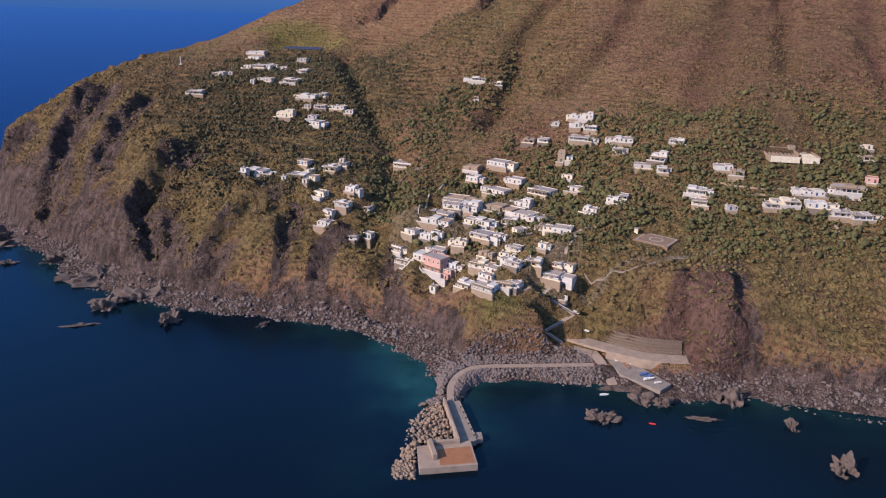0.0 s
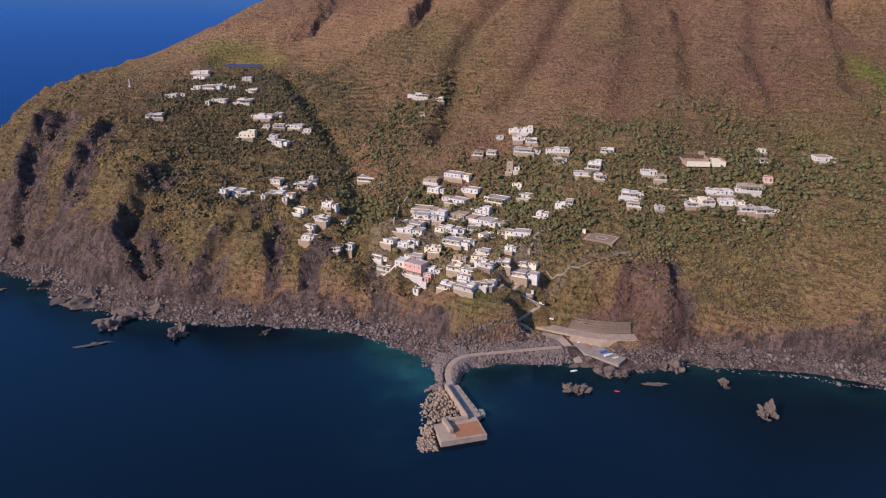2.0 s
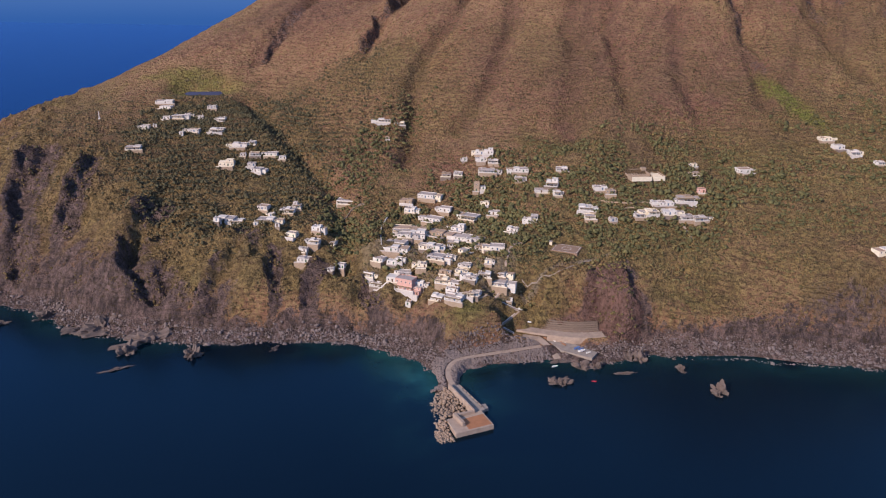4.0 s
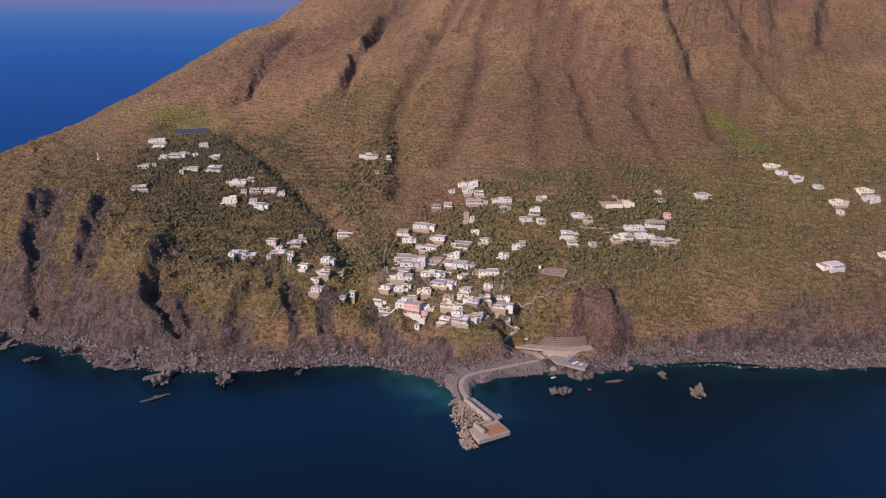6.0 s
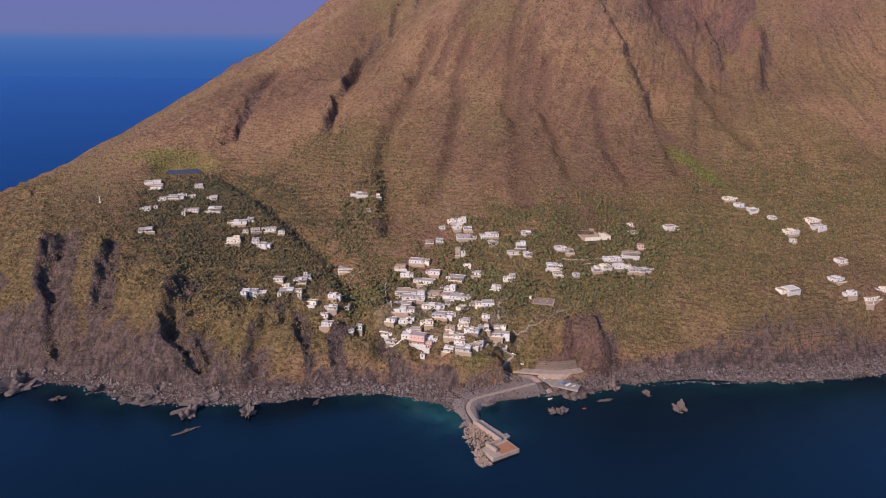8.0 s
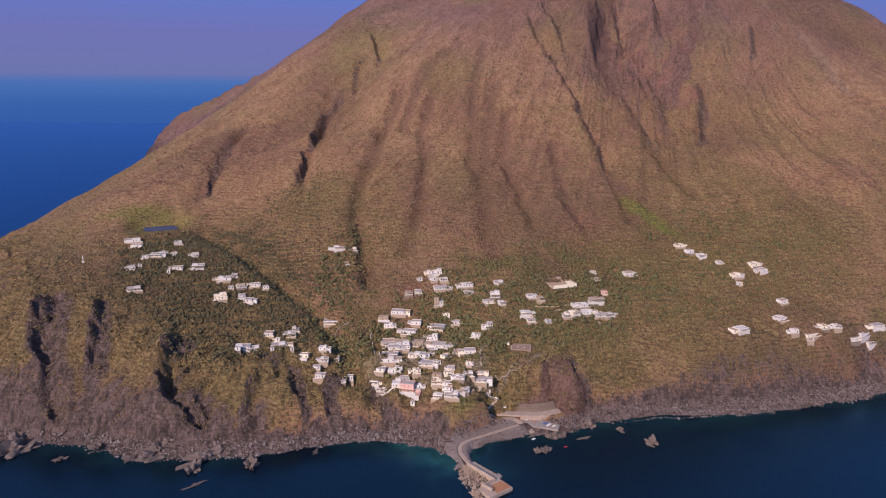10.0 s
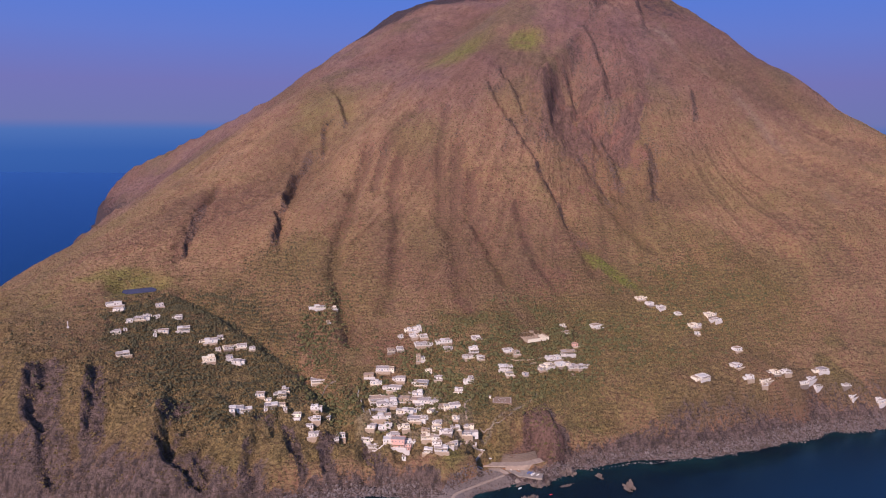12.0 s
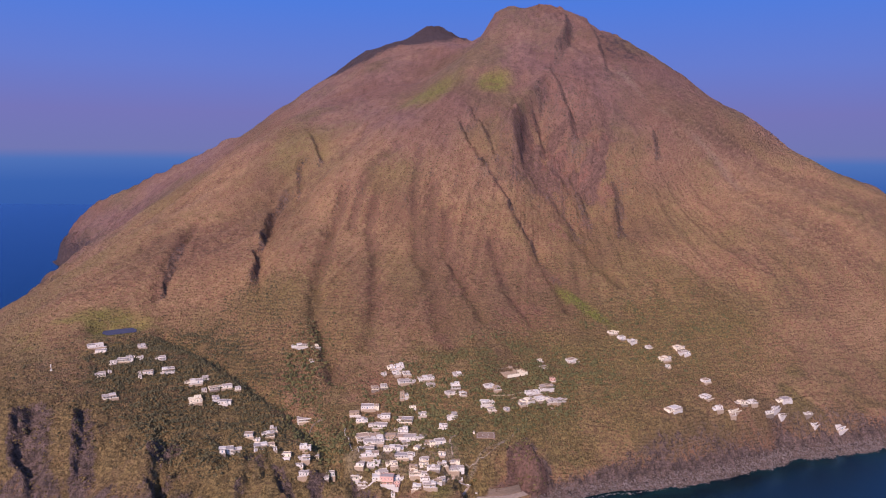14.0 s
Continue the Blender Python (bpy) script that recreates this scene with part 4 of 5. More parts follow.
# the western hill
house(-197.8, 707.3, 4.0, 3.5, 2.7, 3, "white", "pale")
house(-194.6, 798.9, 16.7, 9.5, 2.7, -5, "white", "grey")
house(-191.7, 781.3, 12.0, 8.8, 2.7, -6, "white", "pale")
house(-187.9, 733.9, 7.2, 5.2, 2.7, -3, "white", "pale")
house(-176.3, 736.6, 12.3, 9.5, 2.9, -12, "white", "grey", "s")
house(-167.8, 742.9, 6.2, 5.5, 2.7, -4, "grey", "pale")
house(-143.0, 780.7, 8.6, 7.9, 2.7, 2, "grey", "grey")
house(-153.9, 740.6, 5.1, 4.8, 2.7, 3, "white", "pale")
house(-131.9, 727.3, 8.0, 7.4, 3.5, -9, "white", "grey")
house(-159.0, 689.0, 11.5, 7.5, 3.0, -6, "grey", "tan", "s")
house(-170.7, 680.1, 3.8, 3.4, 2.7, -2, "white", "pale")
house(-136.0, 688.0, 14.3, 9.5, 3.0, -10, "white", "grey", "p")
house(-114.6, 650.2, 12.6, 9.5, 2.7, -4, "white", "pale")
house(-102.5, 655.0, 6.3, 5.3, 2.7, -6, "white", "grey")
house(-127.8, 614.3, 12.8, 9.3, 3.3, -2, "cream", "tan", "u")
house(-112.4, 630.5, 5.2, 4.2, 2.7, 2, "grey", "pale")
house(-101.9, 630.6, 9.6, 7.2, 2.7, -2, "cream", "tan")
house(-85.2, 628.8, 10.4, 8.4, 2.7, -2, "white", "pale")
house(-75.9, 620.2, 6.8, 4.8, 2.7, -3, "white", "pale")
house(-105.1, 612.5, 7.6, 7.1, 2.7, -6, "grey", "pale")
house(-100.3, 602.6, 10.0, 9.0, 2.9, -14, "white", "grey", "s")
house(-129.3, 514.9, 13.9, 9.5, 2.7, -9, "white", "grey")
house(-136.2, 505.8, 5.1, 3.4, 2.7, -14, "white", "grey", "t")
house(-120.4, 509.5, 10.2, 7.4, 2.8, -12, "white", "grey", "p")
house(-97.4, 501.1, 12.0, 9.3, 2.7, -14, "white", "grey", "s")
house(-98.1, 531.5, 8.2, 7.3, 3.2, -18, "grey", "tan")
house(-92.2, 520.7, 5.1, 3.4, 2.7, -17, "white", "grey")
house(-105.9, 493.5, 3.2, 3.4, 2.7, -3, "white", "pale")
house(-75.9, 526.6, 8.1, 7.6, 2.7, -9, "white", "grey")
house(-69.9, 531.8, 6.7, 4.5, 2.7, -12, "grey", "grey", "u")
house(-78.2, 478.3, 7.5, 5.6, 3.6, -19, "cream", "pale")
house(-89.5, 482.1, 3.4, 3.4, 2.7, -9, "white", "pale")
house(-58.1, 481.4, 6.8, 5.6, 3.3, -19, "white", "white")
house(-71.8, 463.7, 7.9, 5.6, 2.7, -13, "white", "pale", "t")
house(-61.3, 468.6, 7.3, 5.0, 3.0, -18, "white", "grey", "s")
house(-47.3, 475.7, 7.4, 6.4, 2.8, -17, "white", "grey", "p")
house(-70.8, 452.9, 11.0, 7.4, 2.7, -15, "white", "grey", "t")
house(-54.7, 445.5, 11.4, 8.7, 2.7, -11, "white", "grey", "s")
house(-43.4, 446.7, 5.7, 5.1, 3.4, -15, "white", "pale")
house(35.0, 676.4, 13.8, 9.5, 2.7, -4, "white", "pale", "p")
house(49.6, 670.4, 10.0, 7.8, 2.7, -6, "cream", "tan")
house(31.2, 643.2, 4.4, 3.5, 2.7, 2, "tan", "tan")
# the scattered eastern houses
house(325.3, 465.4, 12.0, 9.3, 3.4, 2, "white", "tan")
house(415.0, 473.4, 9.9, 7.8, 2.7, -2, "cream", "tan")
house(416.6, 457.4, 8.5, 6.9, 3.5, 2, "white", "pale")
house(421.6, 443.8, 8.4, 5.7, 3.4, -6, "white", "pale")
house(430.0, 421.3, 7.0, 5.4, 2.7, 3, "white", "pale")
house(469.4, 402.2, 10.0, 9.3, 3.0, -1, "cream", "pale")
house(468.7, 389.1, 9.9, 9.1, 3.0, 2, "white", "pale")
house(428.5, 394.9, 11.0, 8.0, 3.4, -5, "cream", "tan")
house(417.6, 379.9, 4.8, 3.4, 3.3, 3, "white", "pale")
house(441.2, 337.5, 9.5, 8.1, 3.3, 8, "white", "tan")
house(408.9, 316.4, 10.5, 9.3, 2.8, 1, "white", "pale", "s")
house(350.4, 317.6, 13.7, 9.5, 3.1, 1, "white", "white", "p")
house(404.9, 293.3, 7.8, 5.3, 3.6, 1, "white", "tan")
house(424.3, 288.7, 15.7, 9.5, 3.2, 2, "cream", "tan")
house(420.3, 285.0, 6.5, 5.8, 2.7, -4, "white", "pale")
house(446.8, 289.1, 9.3, 6.3, 2.8, -3, "cream", "tan")
house(461.0, 282.6, 8.1, 7.4, 2.8, -3, "white", "pale")
house(478.5, 272.2, 10.9, 7.2, 3.4, 3, "white", "pale")
house(495.9, 273.3, 16.6, 9.5, 3.4, 8, "white", "grey")
house(499.9, 267.0, 13.9, 9.5, 2.9, 8, "white", "pale", "p")
house(516.8, 270.8, 12.6, 9.5, 3.0, 1, "grey", "grey")
house(533.9, 251.5, 9.9, 8.8, 2.7, 1, "white", "pale")
house(540.1, 243.4, 19.9, 9.5, 3.5, 8, "white", "white", "s")
house(568.3, 224.7, 14.5, 9.5, 3.6, 2, "white", "pale", "u")


# ---- the landing: pier, mole and quay ----
def ribbon(name, pts, width, material, parent, thick=0.4, rise=0.0, label=""):
    """A slab along way points (x, y, z), with mitred corners."""
    bm = bmesh.new()
    rows = []
    for i, p in enumerate(pts):
        a, b = pts[max(i - 1, 0)], pts[min(i + 1, len(pts) - 1)]
        t = Vector((b[0] - a[0], b[1] - a[1])).normalized()
        n = Vector((-t.y, t.x)) * width / 2
        rows.append([bm.verts.new((p[0] + k * n.x, p[1] + k * n.y, p[2] + rise - h)) for k, h in ((-1, 0), (1, 0), (1, thick), (-1, thick))])
    for a, b in zip(rows[:-1], rows[1:]):
        for k in range(4):
            bm.faces.new((a[k], a[(k + 1) % 4], b[(k + 1) % 4], b[k]))
    bm.faces.new(rows[0][::-1])
    bm.faces.new(rows[-1])
    return part(name, bm, material, parent, label)


def smooth_line(pts, n=6):
    out = []
    for i in range(len(pts) - 1):
        p0, p1, p2, p3 = (np.array(pts[min(max(i + k, 0), len(pts) - 1)], float) for k in (-1, 0, 1, 2))
        for j in range(n):
            t = j / n
            out.append(tuple(0.5 * (2 * p1 + (p2 - p0) * t + (2 * p0 - 5 * p1 + 4 * p2 - p3) * t * t + (3 * p1 - p0 - 3 * p2 + p3) * t ** 3)))
    return out + [tuple(map(float, pts[-1]))]


def slab(name, corners, z0, z1, material, parent, label=""):
    bm = bmesh.new()
    lo = [bm.verts.new((x, y, z0)) for x, y in corners]
    hi = [bm.verts.new((x, y, z1)) for x, y in corners]
    bm.faces.new(lo[::-1])
    bm.faces.new(hi)
    n = len(corners)
    for i in range(n):
        bm.faces.new((lo[i], lo[(i + 1) % n], hi[(i + 1) % n], hi[i]))
    bmesh.ops.bevel(bm, geom=[e for e in bm.edges], offset=0.08, segments=1, affect="EDGES")
    return part(name, bm, material, parent, label)


def build_pier():
    pier = thing("pier", 0, 0, 0, 0, "concrete pier with a walled walkway and a broad stained head", "pier")
    slab("pier_head", [(-6.3, 268), (-4.8, 252.3), (19.3, 256.2), (16.8, 273)], -3, 3.0, CONCRETE, pier, "stained concrete head slab")
    slab("rust_patch", [(2.6, 266.0), (3.6, 254.8), (18.4, 257.2), (16.6, 269.0)], 2.9, 3.03, RUST, pier, "rust-stained paving")
    slab("walkway", [(6.0, 304.5), (12.4, 306.4), (19.6, 274), (12.6, 270.5)], -3, 2.7, CONCRETE_B, pier, "grey concrete walkway")
    slab("landing_step", [(17.5, 280.2), (22.0, 281), (22.5, 276), (18.4, 274.8)], -2, 2.3, CONCRETE_B, pier)
    ribbon("parapet", [(5.2, 304.5, 5.4), (11.6, 271.0, 5.4)], 0.9, CONCRETE, pier, 6, 0, "high seaward parapet wall")
    ribbon("parapet", [(12.0, 271.4, 4.6), (-1.6, 269.3, 4.6)], 1.8, CONCRETE, pier, 4, 0, "thick cross wall")
    ribbon("parapet", [(-1.0, 270.0, 5.6), (1.6, 258.6, 5.6)], 1.8, CONCRETE, pier, 4, 0, "thick end wall")
    ribbon("kerb", [(12.6, 305.5, 2.95), (19.2, 276.0, 2.95)], 0.5, CONCRETE, pier, 1)
    for k in range(6):
        bm = bmesh.new()
        bm_tube(bm, 0, 0, 0, 0.22, 0.55, 8)
        bm_tube(bm, 0, 0, 0.55, 0.32, 0.14, 8)
        part("bollard", bm, PANE, pier, "dark iron bollard", pose(13.2 + k * 1.05, 300 - k * 4.6, 2.7))
    road = thing("mole_road", 0, 0, 0, 0, "pale concrete track curving along the boulder mole", "road", kind="structure")
    ribbon("track", smooth_line([(8.6, 304.5, 2.75), (8.6, 317.8, 2.95), (11.9, 328.6, 3.15), (18.2, 336.0, 3.35), (27, 339.0, 3.55), (56.8, 341.4, 3.6), (84, 342.6, 4.1)]), 3.4, CONCRETE, road, 1.2, 0.1, "worn concrete track")
    quay = thing("quay", 0, 0, 0, 0, "sloping concrete quay with boat yard, slipway and retaining wall", "quay")
    ribbon("quay_road", smooth_line([(72, 368, 8.95), (89, 357.5, 8.4), (111, 347, 7.8), (133, 343.5, 7.8)]), 8.5, CONCRETE, quay, 1.5, 0.05, "wide concrete quay road")
    ribbon("sea_wall", smooth_line([(92, 351.2, 8.2), (111, 342.2, 7.9), (133, 338.8, 7.9)]), 0.8, CONCRETE, quay, 6, 0.1, "pale retaining wall")
    slab("boat_yard", [(92, 352), (100, 347), (110, 340), (119.5, 325), (112, 318), (96, 334)], -1, 3.6, CONCRETE_B, quay, "stained boat yard floor")
    ribbon("slipway", smooth_line([(85.5, 356, 5.2), (88, 346, 4.4), (90.8, 333, 1.2), (91.5, 326, -0.6)]), 5.2, CONCRETE, quay, 1.5, 0.1, "concrete slipway into the water")
    ribbon("lower_road", smooth_line([(62, 362, 6.6), (73, 358.5, 6.1), (85, 353.5, 5.3)]), 6, CONCRETE, quay, 1.5, 0.1, "lower concrete ramp")
    # dry-stone terraces over the quay road
    for i in range(5):
        off = 5.1 + 0.9 * i
        line = smooth_line([(90 + 0.35 * off, 357 + 0.9 * off, 0), (111 + 0.3 * off, 347 + 0.95 * off, 0), (131 + 0.1 * off, 343.6 + off, 0)], 8)
        pts = [(x, y, 9.3 + 1.25 * i) for x, y, _ in line]
        t = thing("terrace_wall", 0, 0, 0, 0, "low dry-stone terrace wall stepping up behind the quay", "wall", "terrace walls")
        ribbon("stonework", pts, 0.45, TERRACE_STONE, t, 2.4, 0)
    # the stepped mule track up to the village
    for pts in ([(75, 385), (67, 380), (59, 375)], [(59, 375), (68, 372.5), (77, 370)], [(77, 370), (69, 367), (61, 364), (70, 360)]):
        p = smooth_line([(x, y, 0) for x, y in pts], 7)
        z = land([q[0] for q in p], [q[1] for q in p])
        st = thing("mule_track", 0, 0, 0, 0, "pale stone-paved stepped track climbing to the village", "path", "mule tracks", "structure")
        ribbon("paving", [(q[0], q[1], float(h)) for q, h in zip(p, z)], 1.9, CONCRETE, st, 0.9, 0.35)
        ribbon("side_wall", [(q[0], q[1] + 1.1, float(h)) for q, h in zip(p, z)], 0.4, PLASTER["grey"], st, 1.2, 0.95)


build_pier()

# ---- rocks ----
ICO = bmesh.new()
bmesh.ops.create_icosphere(ICO, subdivisions=1, radius=1)
ICO_V = np.array([v.co[:] for v in ICO.verts])
ICO_F = np.array([[v.index for v in f.verts] for f in ICO.faces])
ICO.free()


def stone_shapes(n, seed, jag=0.22, squash=0.75):
    rs = np.random.RandomState(seed)
    return [ICO_V * (1 + jag * rs.randn(len(ICO_V), 1)) * np.array([1, rs.uniform(0.7, 1), squash * rs.uniform(0.7, 1.1)]) for _ in range(n)]


def tri_mesh(name, verts, tris, material, smooth=False):
    me = bpy.data.meshes.new(name)
    me.vertices.add(len(verts))
    me.vertices.foreach_set("co", verts.astype(np.float32).ravel())
    me.loops.add(tris.size)
    me.loops.foreach_set("vertex_index", tris.astype(np.int32).ravel())
    me.polygons.add(len(tris))
    me.polygons.foreach_set("loop_start", (np.arange(len(tris)) * 3).astype(np.int32))
    me.update(calc_edges=True)
    if smooth:
        me.polygons.foreach_set("use_smooth", np.ones(len(tris), bool))
    me.materials.append(material)
    return me


def scatter(name, shapes, faces, places, sizes, rs, material, label, category, upright=0.0, smooth=False, heights=None):
    """Many small pieces joined into one mesh: each a turned, scaled copy of one of the shapes."""
    n, pick = len(places), rs.randint(0, len(shapes), len(places))
    a = rs.uniform(0, 6.283, n)
    tilt = rs.uniform(-1, 1, (n, 2)) * (1 - upright)
    shp = np.array(shapes)[pick]
    c, s = np.cos(a)[:, None], np.sin(a)[:, None]
    x, y, z = shp[..., 0] * c - shp[..., 1] * s, shp[..., 0] * s + shp[..., 1] * c, shp[..., 2]
    z = z * (heights[:, None] if heights is not None else 1)
    x2, z2 = x + tilt[:, :1] * z * 0.6, z - tilt[:, :1] * x * 0.6
    v = np.stack([x2, y + tilt[:, 1:] * z2 * 0.3, z2], -1) * sizes[:, None, None] + places[:, None, :]
    f = faces[None] + (np.arange(n) * shp.shape[1])[:, None, None]
    ob = new(name, tri_mesh(name, v.reshape(-1, 3), f.reshape(-1, 3), material, smooth))
    return tagged(ob, label, category, kind="stuff")


def shore_places(rs, n, s_lo, s_hi, b_lo, b_hi):
    b, s = rs.uniform(b_lo, b_hi, n), rs.uniform(s_lo, s_hi, n)
    rc = coast_radius(b) + 10 * (vnoise(b * 1.3, b * 0 + 3.5) - 0.5) + 7 * (vnoise(b * 4.1, b * 0 + 8.5) - 0.5)
    x, y = CHART * (SX - (rc - s) * np.sin(np.radians(b))), CHART * (SY - (rc - s) * np.cos(np.radians(b)))
    return x, y, land(x, y), s, b


def clear_of_works(x, y, gap=0.0):
    d = np.full(np.shape(x), 1e9)
    for pts, half, bank in LEVELLED[:6]:
        d = np.minimum(d, line_distance(x, y, [p[:2] for p in pts])[0] - half - gap)
    return d > 0


def build_boulders():
    rs = np.random.RandomState(5)
    x, y, z, s, b = shore_places(rs, 17000, -4, 25, 14, 66)
    size = np.exp(rs.normal(-0.5, 0.6, len(x))) * (0.55 + 0.15 * step(b, 44, 52))
    keep = clear_of_works(x, y) & (z > -1.0) & (z < 9) & (rs.rand(len(x)) < 1 - 0.35 * step(b, 55.5, 57.5))
    p = np.stack([x, y, z + 0.15 * size], -1)[keep]
    scatter("shore_boulders", stone_shapes(9, 21, 0.3, 0.7), ICO_F, p, np.clip(size[keep], 0.35, 1.7), rs, BOULDER, "grey-brown volcanic boulders heaped along the shore", "boulders")
    # the mole's own boulders, either side of its track
    line = [(6.4, 303.6), (7.9, 317.8), (11.7, 329), (18.2, 336.5), (27, 339.3), (56.8, 341.4), (86.6, 342.2)]
    n = 5000
    k, u, off = rs.randint(0, 6, n), rs.rand(n), rs.uniform(2.4, 13, n) * rs.choice((-1, 1), n)
    a, c = np.array(line)[k], np.array(line)[k + 1]
    t = (c - a) / np.linalg.norm(c - a, axis=1)[:, None]
    q = a + (c - a) * u[:, None] + np.stack([-t[:, 1], t[:, 0]], -1) * off[:, None]
    z = land(q[:, 0], q[:, 1])
    keep = (z > -2.0) & (line_distance(q[:, 0], q[:, 1], line)[0] > 2.3) & (line_distance(q[:, 0], q[:, 1], [(95, 350), (104, 338), (114, 323)])[0] > 10) & (q[:, 1] > 303)
    scatter("mole_boulders", stone_shapes(9, 22, 0.3, 0.7), ICO_F, np.stack([q[:, 0], q[:, 1], z + 0.2], -1)[keep], rs.uniform(0.35, 1.0, keep.sum()), rs, BOULDER, "dark boulders banked along the mole", "boulders")
    # the breakwater: pale blocks tipped along the pier's weather side
    bw = thing("breakwater", 0, 0, 0, 0, "pale quarried rocks tipped along the pier's weather side", "breakwater")
    meshes = []
    for sh in stone_shapes(8, 23, 0.16, 0.8):
        meshes.append(tri_mesh("rock", sh, ICO_F, BLOCKS))
    rng = random.Random(4)
    made = 0
    while made < 300:
        u, v = rng.random(), rng.random()
        yy = 250 + 57 * u
        right = 4.2 - (305 - yy) * -0.17 if yy > 271 else -7.0
        left = -8 - 5 * math.sin(3.14 * min(1, (306 - yy) / 70)) if yy > 262 else -15
        if yy > 292:
            left += (yy - 292) * 0.45
        xx = left + (right - left) * v
        if yy > 271 and xx > 5.0 + (304.5 - yy) * 0.19 - 1.2:
            continue
        zz = -0.6 + 2.9 * (v ** 0.8 if yy > 262 else 0.35 * v + 0.1) + rng.uniform(-0.3, 0.5)
        r = rng.uniform(0.6, 1.15)
        part("rock", rng.choice(meshes), None, bw, at=pose(xx, yy, zz, rng.uniform(-40, 40), rng.uniform(-40, 40), rng.uniform(0, 360)) @ Matrix.Diagonal((r, r, r, 1)))
        made += 1
    n = 900
    yy = rs.uniform(249, 306, n)
    left = np.where(yy > 262, -9 - 5 * np.sin(3.14 * np.minimum(1, (306 - yy) / 70)), -16) + np.where(yy > 292, (yy - 292) * 0.45, 0)
    right = np.where(yy > 271, 4.0 + (304.5 - yy) * 0.17, -6.5)
    v = rs.rand(n)
    q = np.stack([left + (right - left) * v, yy, -0.9 + 2.3 * np.where(yy > 262, v, 0.3)], -1)
    ob = scatter("rubble", stone_shapes(8, 24, 0.18, 0.8), ICO_F, q, rs.uniform(0.45, 0.95, n), rs, BLOCKS_LOOSE, "", "")
    ob.parent = bw
    tagged(ob, kind="stuff")


build_boulders()


def sea_rock(x, y, w, d, h, turn, seed, words):
    """A jagged stack or reef standing in the sea."""
    bm = bmesh.new()
    bmesh.ops.create_icosphere(bm, subdivisions=4, radius=1)
    off = Vector((seed * 3.7, seed * 1.9, 0))
    for v in bm.verts:
        q = v.co * 1.6 + off
        r = 0.62 + 0.85 * noise.fractal(q, 1.0, 2.0, 4) * 0.8 + 0.35 * abs(noise.noise(q * 2.7))
        v.co = Vector((v.co.x * w / 2, v.co.y * d / 2, v.co.z * h)) * max(0.25, r)
    me = mesh_of("sea_rock", bm, REEF)
    ob = new("sea_rock", me)
    ob.matrix_basis = pose(x, y, -0.25 * h, 0, 0, turn)
    return tagged(ob, words, "rock", "rocks off the shore")


sea_rock(-297, 478, 14, 9, 4, 10, 1, "low dark reef rock awash off the cliffs")
sea_rock(-200, 408, 20, 13, 7.8, 30, 2, "dark humped rock standing off the boulder shore")
sea_rock(-203, 383, 22, 5, 1.6, 15, 3, "flat dark reef just above the water")
sea_rock(-155, 394, 14, 23, 9.1, -10, 4, "upright brown rock at the shore's edge")
sea_rock(-100, 389, 12, 5, 3, 40, 5, "thin slanting reef rock in shallow water")
sea_rock(-186, 425, 49, 29, 9.1, 10, 6, "broad jagged outcrop at the foot of the cliff")
sea_rock(-222, 452, 38, 26, 13.0, 20, 7, "dark jagged outcrop at the foot of the cliff")
sea_rock(-238, 455, 35, 14, 6.5, 20, 8, "low dark outcrop at the foot of the cliff")
sea_rock(-264, 487, 38, 23, 11.7, 35, 18, "dark jagged outcrop below the western cliff")
sea_rock(-330, 520, 58, 32, 13.0, 35, 19, "dark jagged headland rock below the western cliff")
sea_rock(80, 297, 17, 12, 6.5, 10, 9, "jagged brown rock islet before the slipway")
sea_rock(75, 299, 10, 10, 4, 60, 10, "small brown rock beside the islet")
sea_rock(102, 313, 20, 13, 7, -20, 11, "brown rock below the boat yard")
sea_rock(113, 311, 12, 9, 5, 20, 12, "small brown rock below the boat yard")
sea_rock(90, 324, 17, 4, 2.2, 0, 13, "low rock ledge closing the slipway's basin")
sea_rock(128, 299, 18, 4, 1.8, -10, 14, "low flat reef just above the water")
sea_rock(148, 315, 12, 14, 7.5, 0, 15, "dark rock at the shore's edge")
sea_rock(140, 319, 13, 10, 6, 0, 20, "dark rock heaped at the shore's edge")
sea_rock(167, 294, 7, 11, 6, 10, 16, "slim brown sea stack off the shore")
sea_rock(171, 309, 3, 3, 2.5, 0, 21, "small pointed rock off the shore")
sea_rock(176, 262, 7, 16, 9, 15, 17, "tall split brown sea stack off the shore")
sea_rock(171, 260, 5, 10, 5, 25, 22, "low brown rock beside the split stack")

# ---- garden walls and lanes ----
def along_ground(pts, n=5):
    p = smooth_line([(x, y, 0) for x, y in pts], n)
    return [(q[0], q[1], float(h)) for q, h in zip(p, land([q[0] for q in p], [q[1] for q in p]))]


ribbon("masonry", along_ground([(-12.2, 444.8), (-7.4, 472.6), (-0.1, 497.2), (4.6, 503.7)]), 0.5, PLASTER["grey"], thing("garden_wall", 0, 0, 0, 0, "pale plastered boundary wall climbing beside the village", "wall"), 2.60, 1.4)
ribbon("masonry", along_ground([(-34.4, 520.3), (-23.4, 530.7), (-11.7, 528.6)]), 0.8, DRYSTONE, thing("drystone_wall", 0, 0, 0, 0, "dark dry-stone wall crossing the slope", "wall"), 2.70, 1.5)
ribbon("paving", along_ground([(73.3, 394.4), (78.4, 403.9), (88.1, 417.2), (97.2, 417.4)]), 2.2, CONCRETE, thing("lane", 0, 0, 0, 0, "pale lane leading up from the village", "path", kind="structure"), 1.45, 0.25)
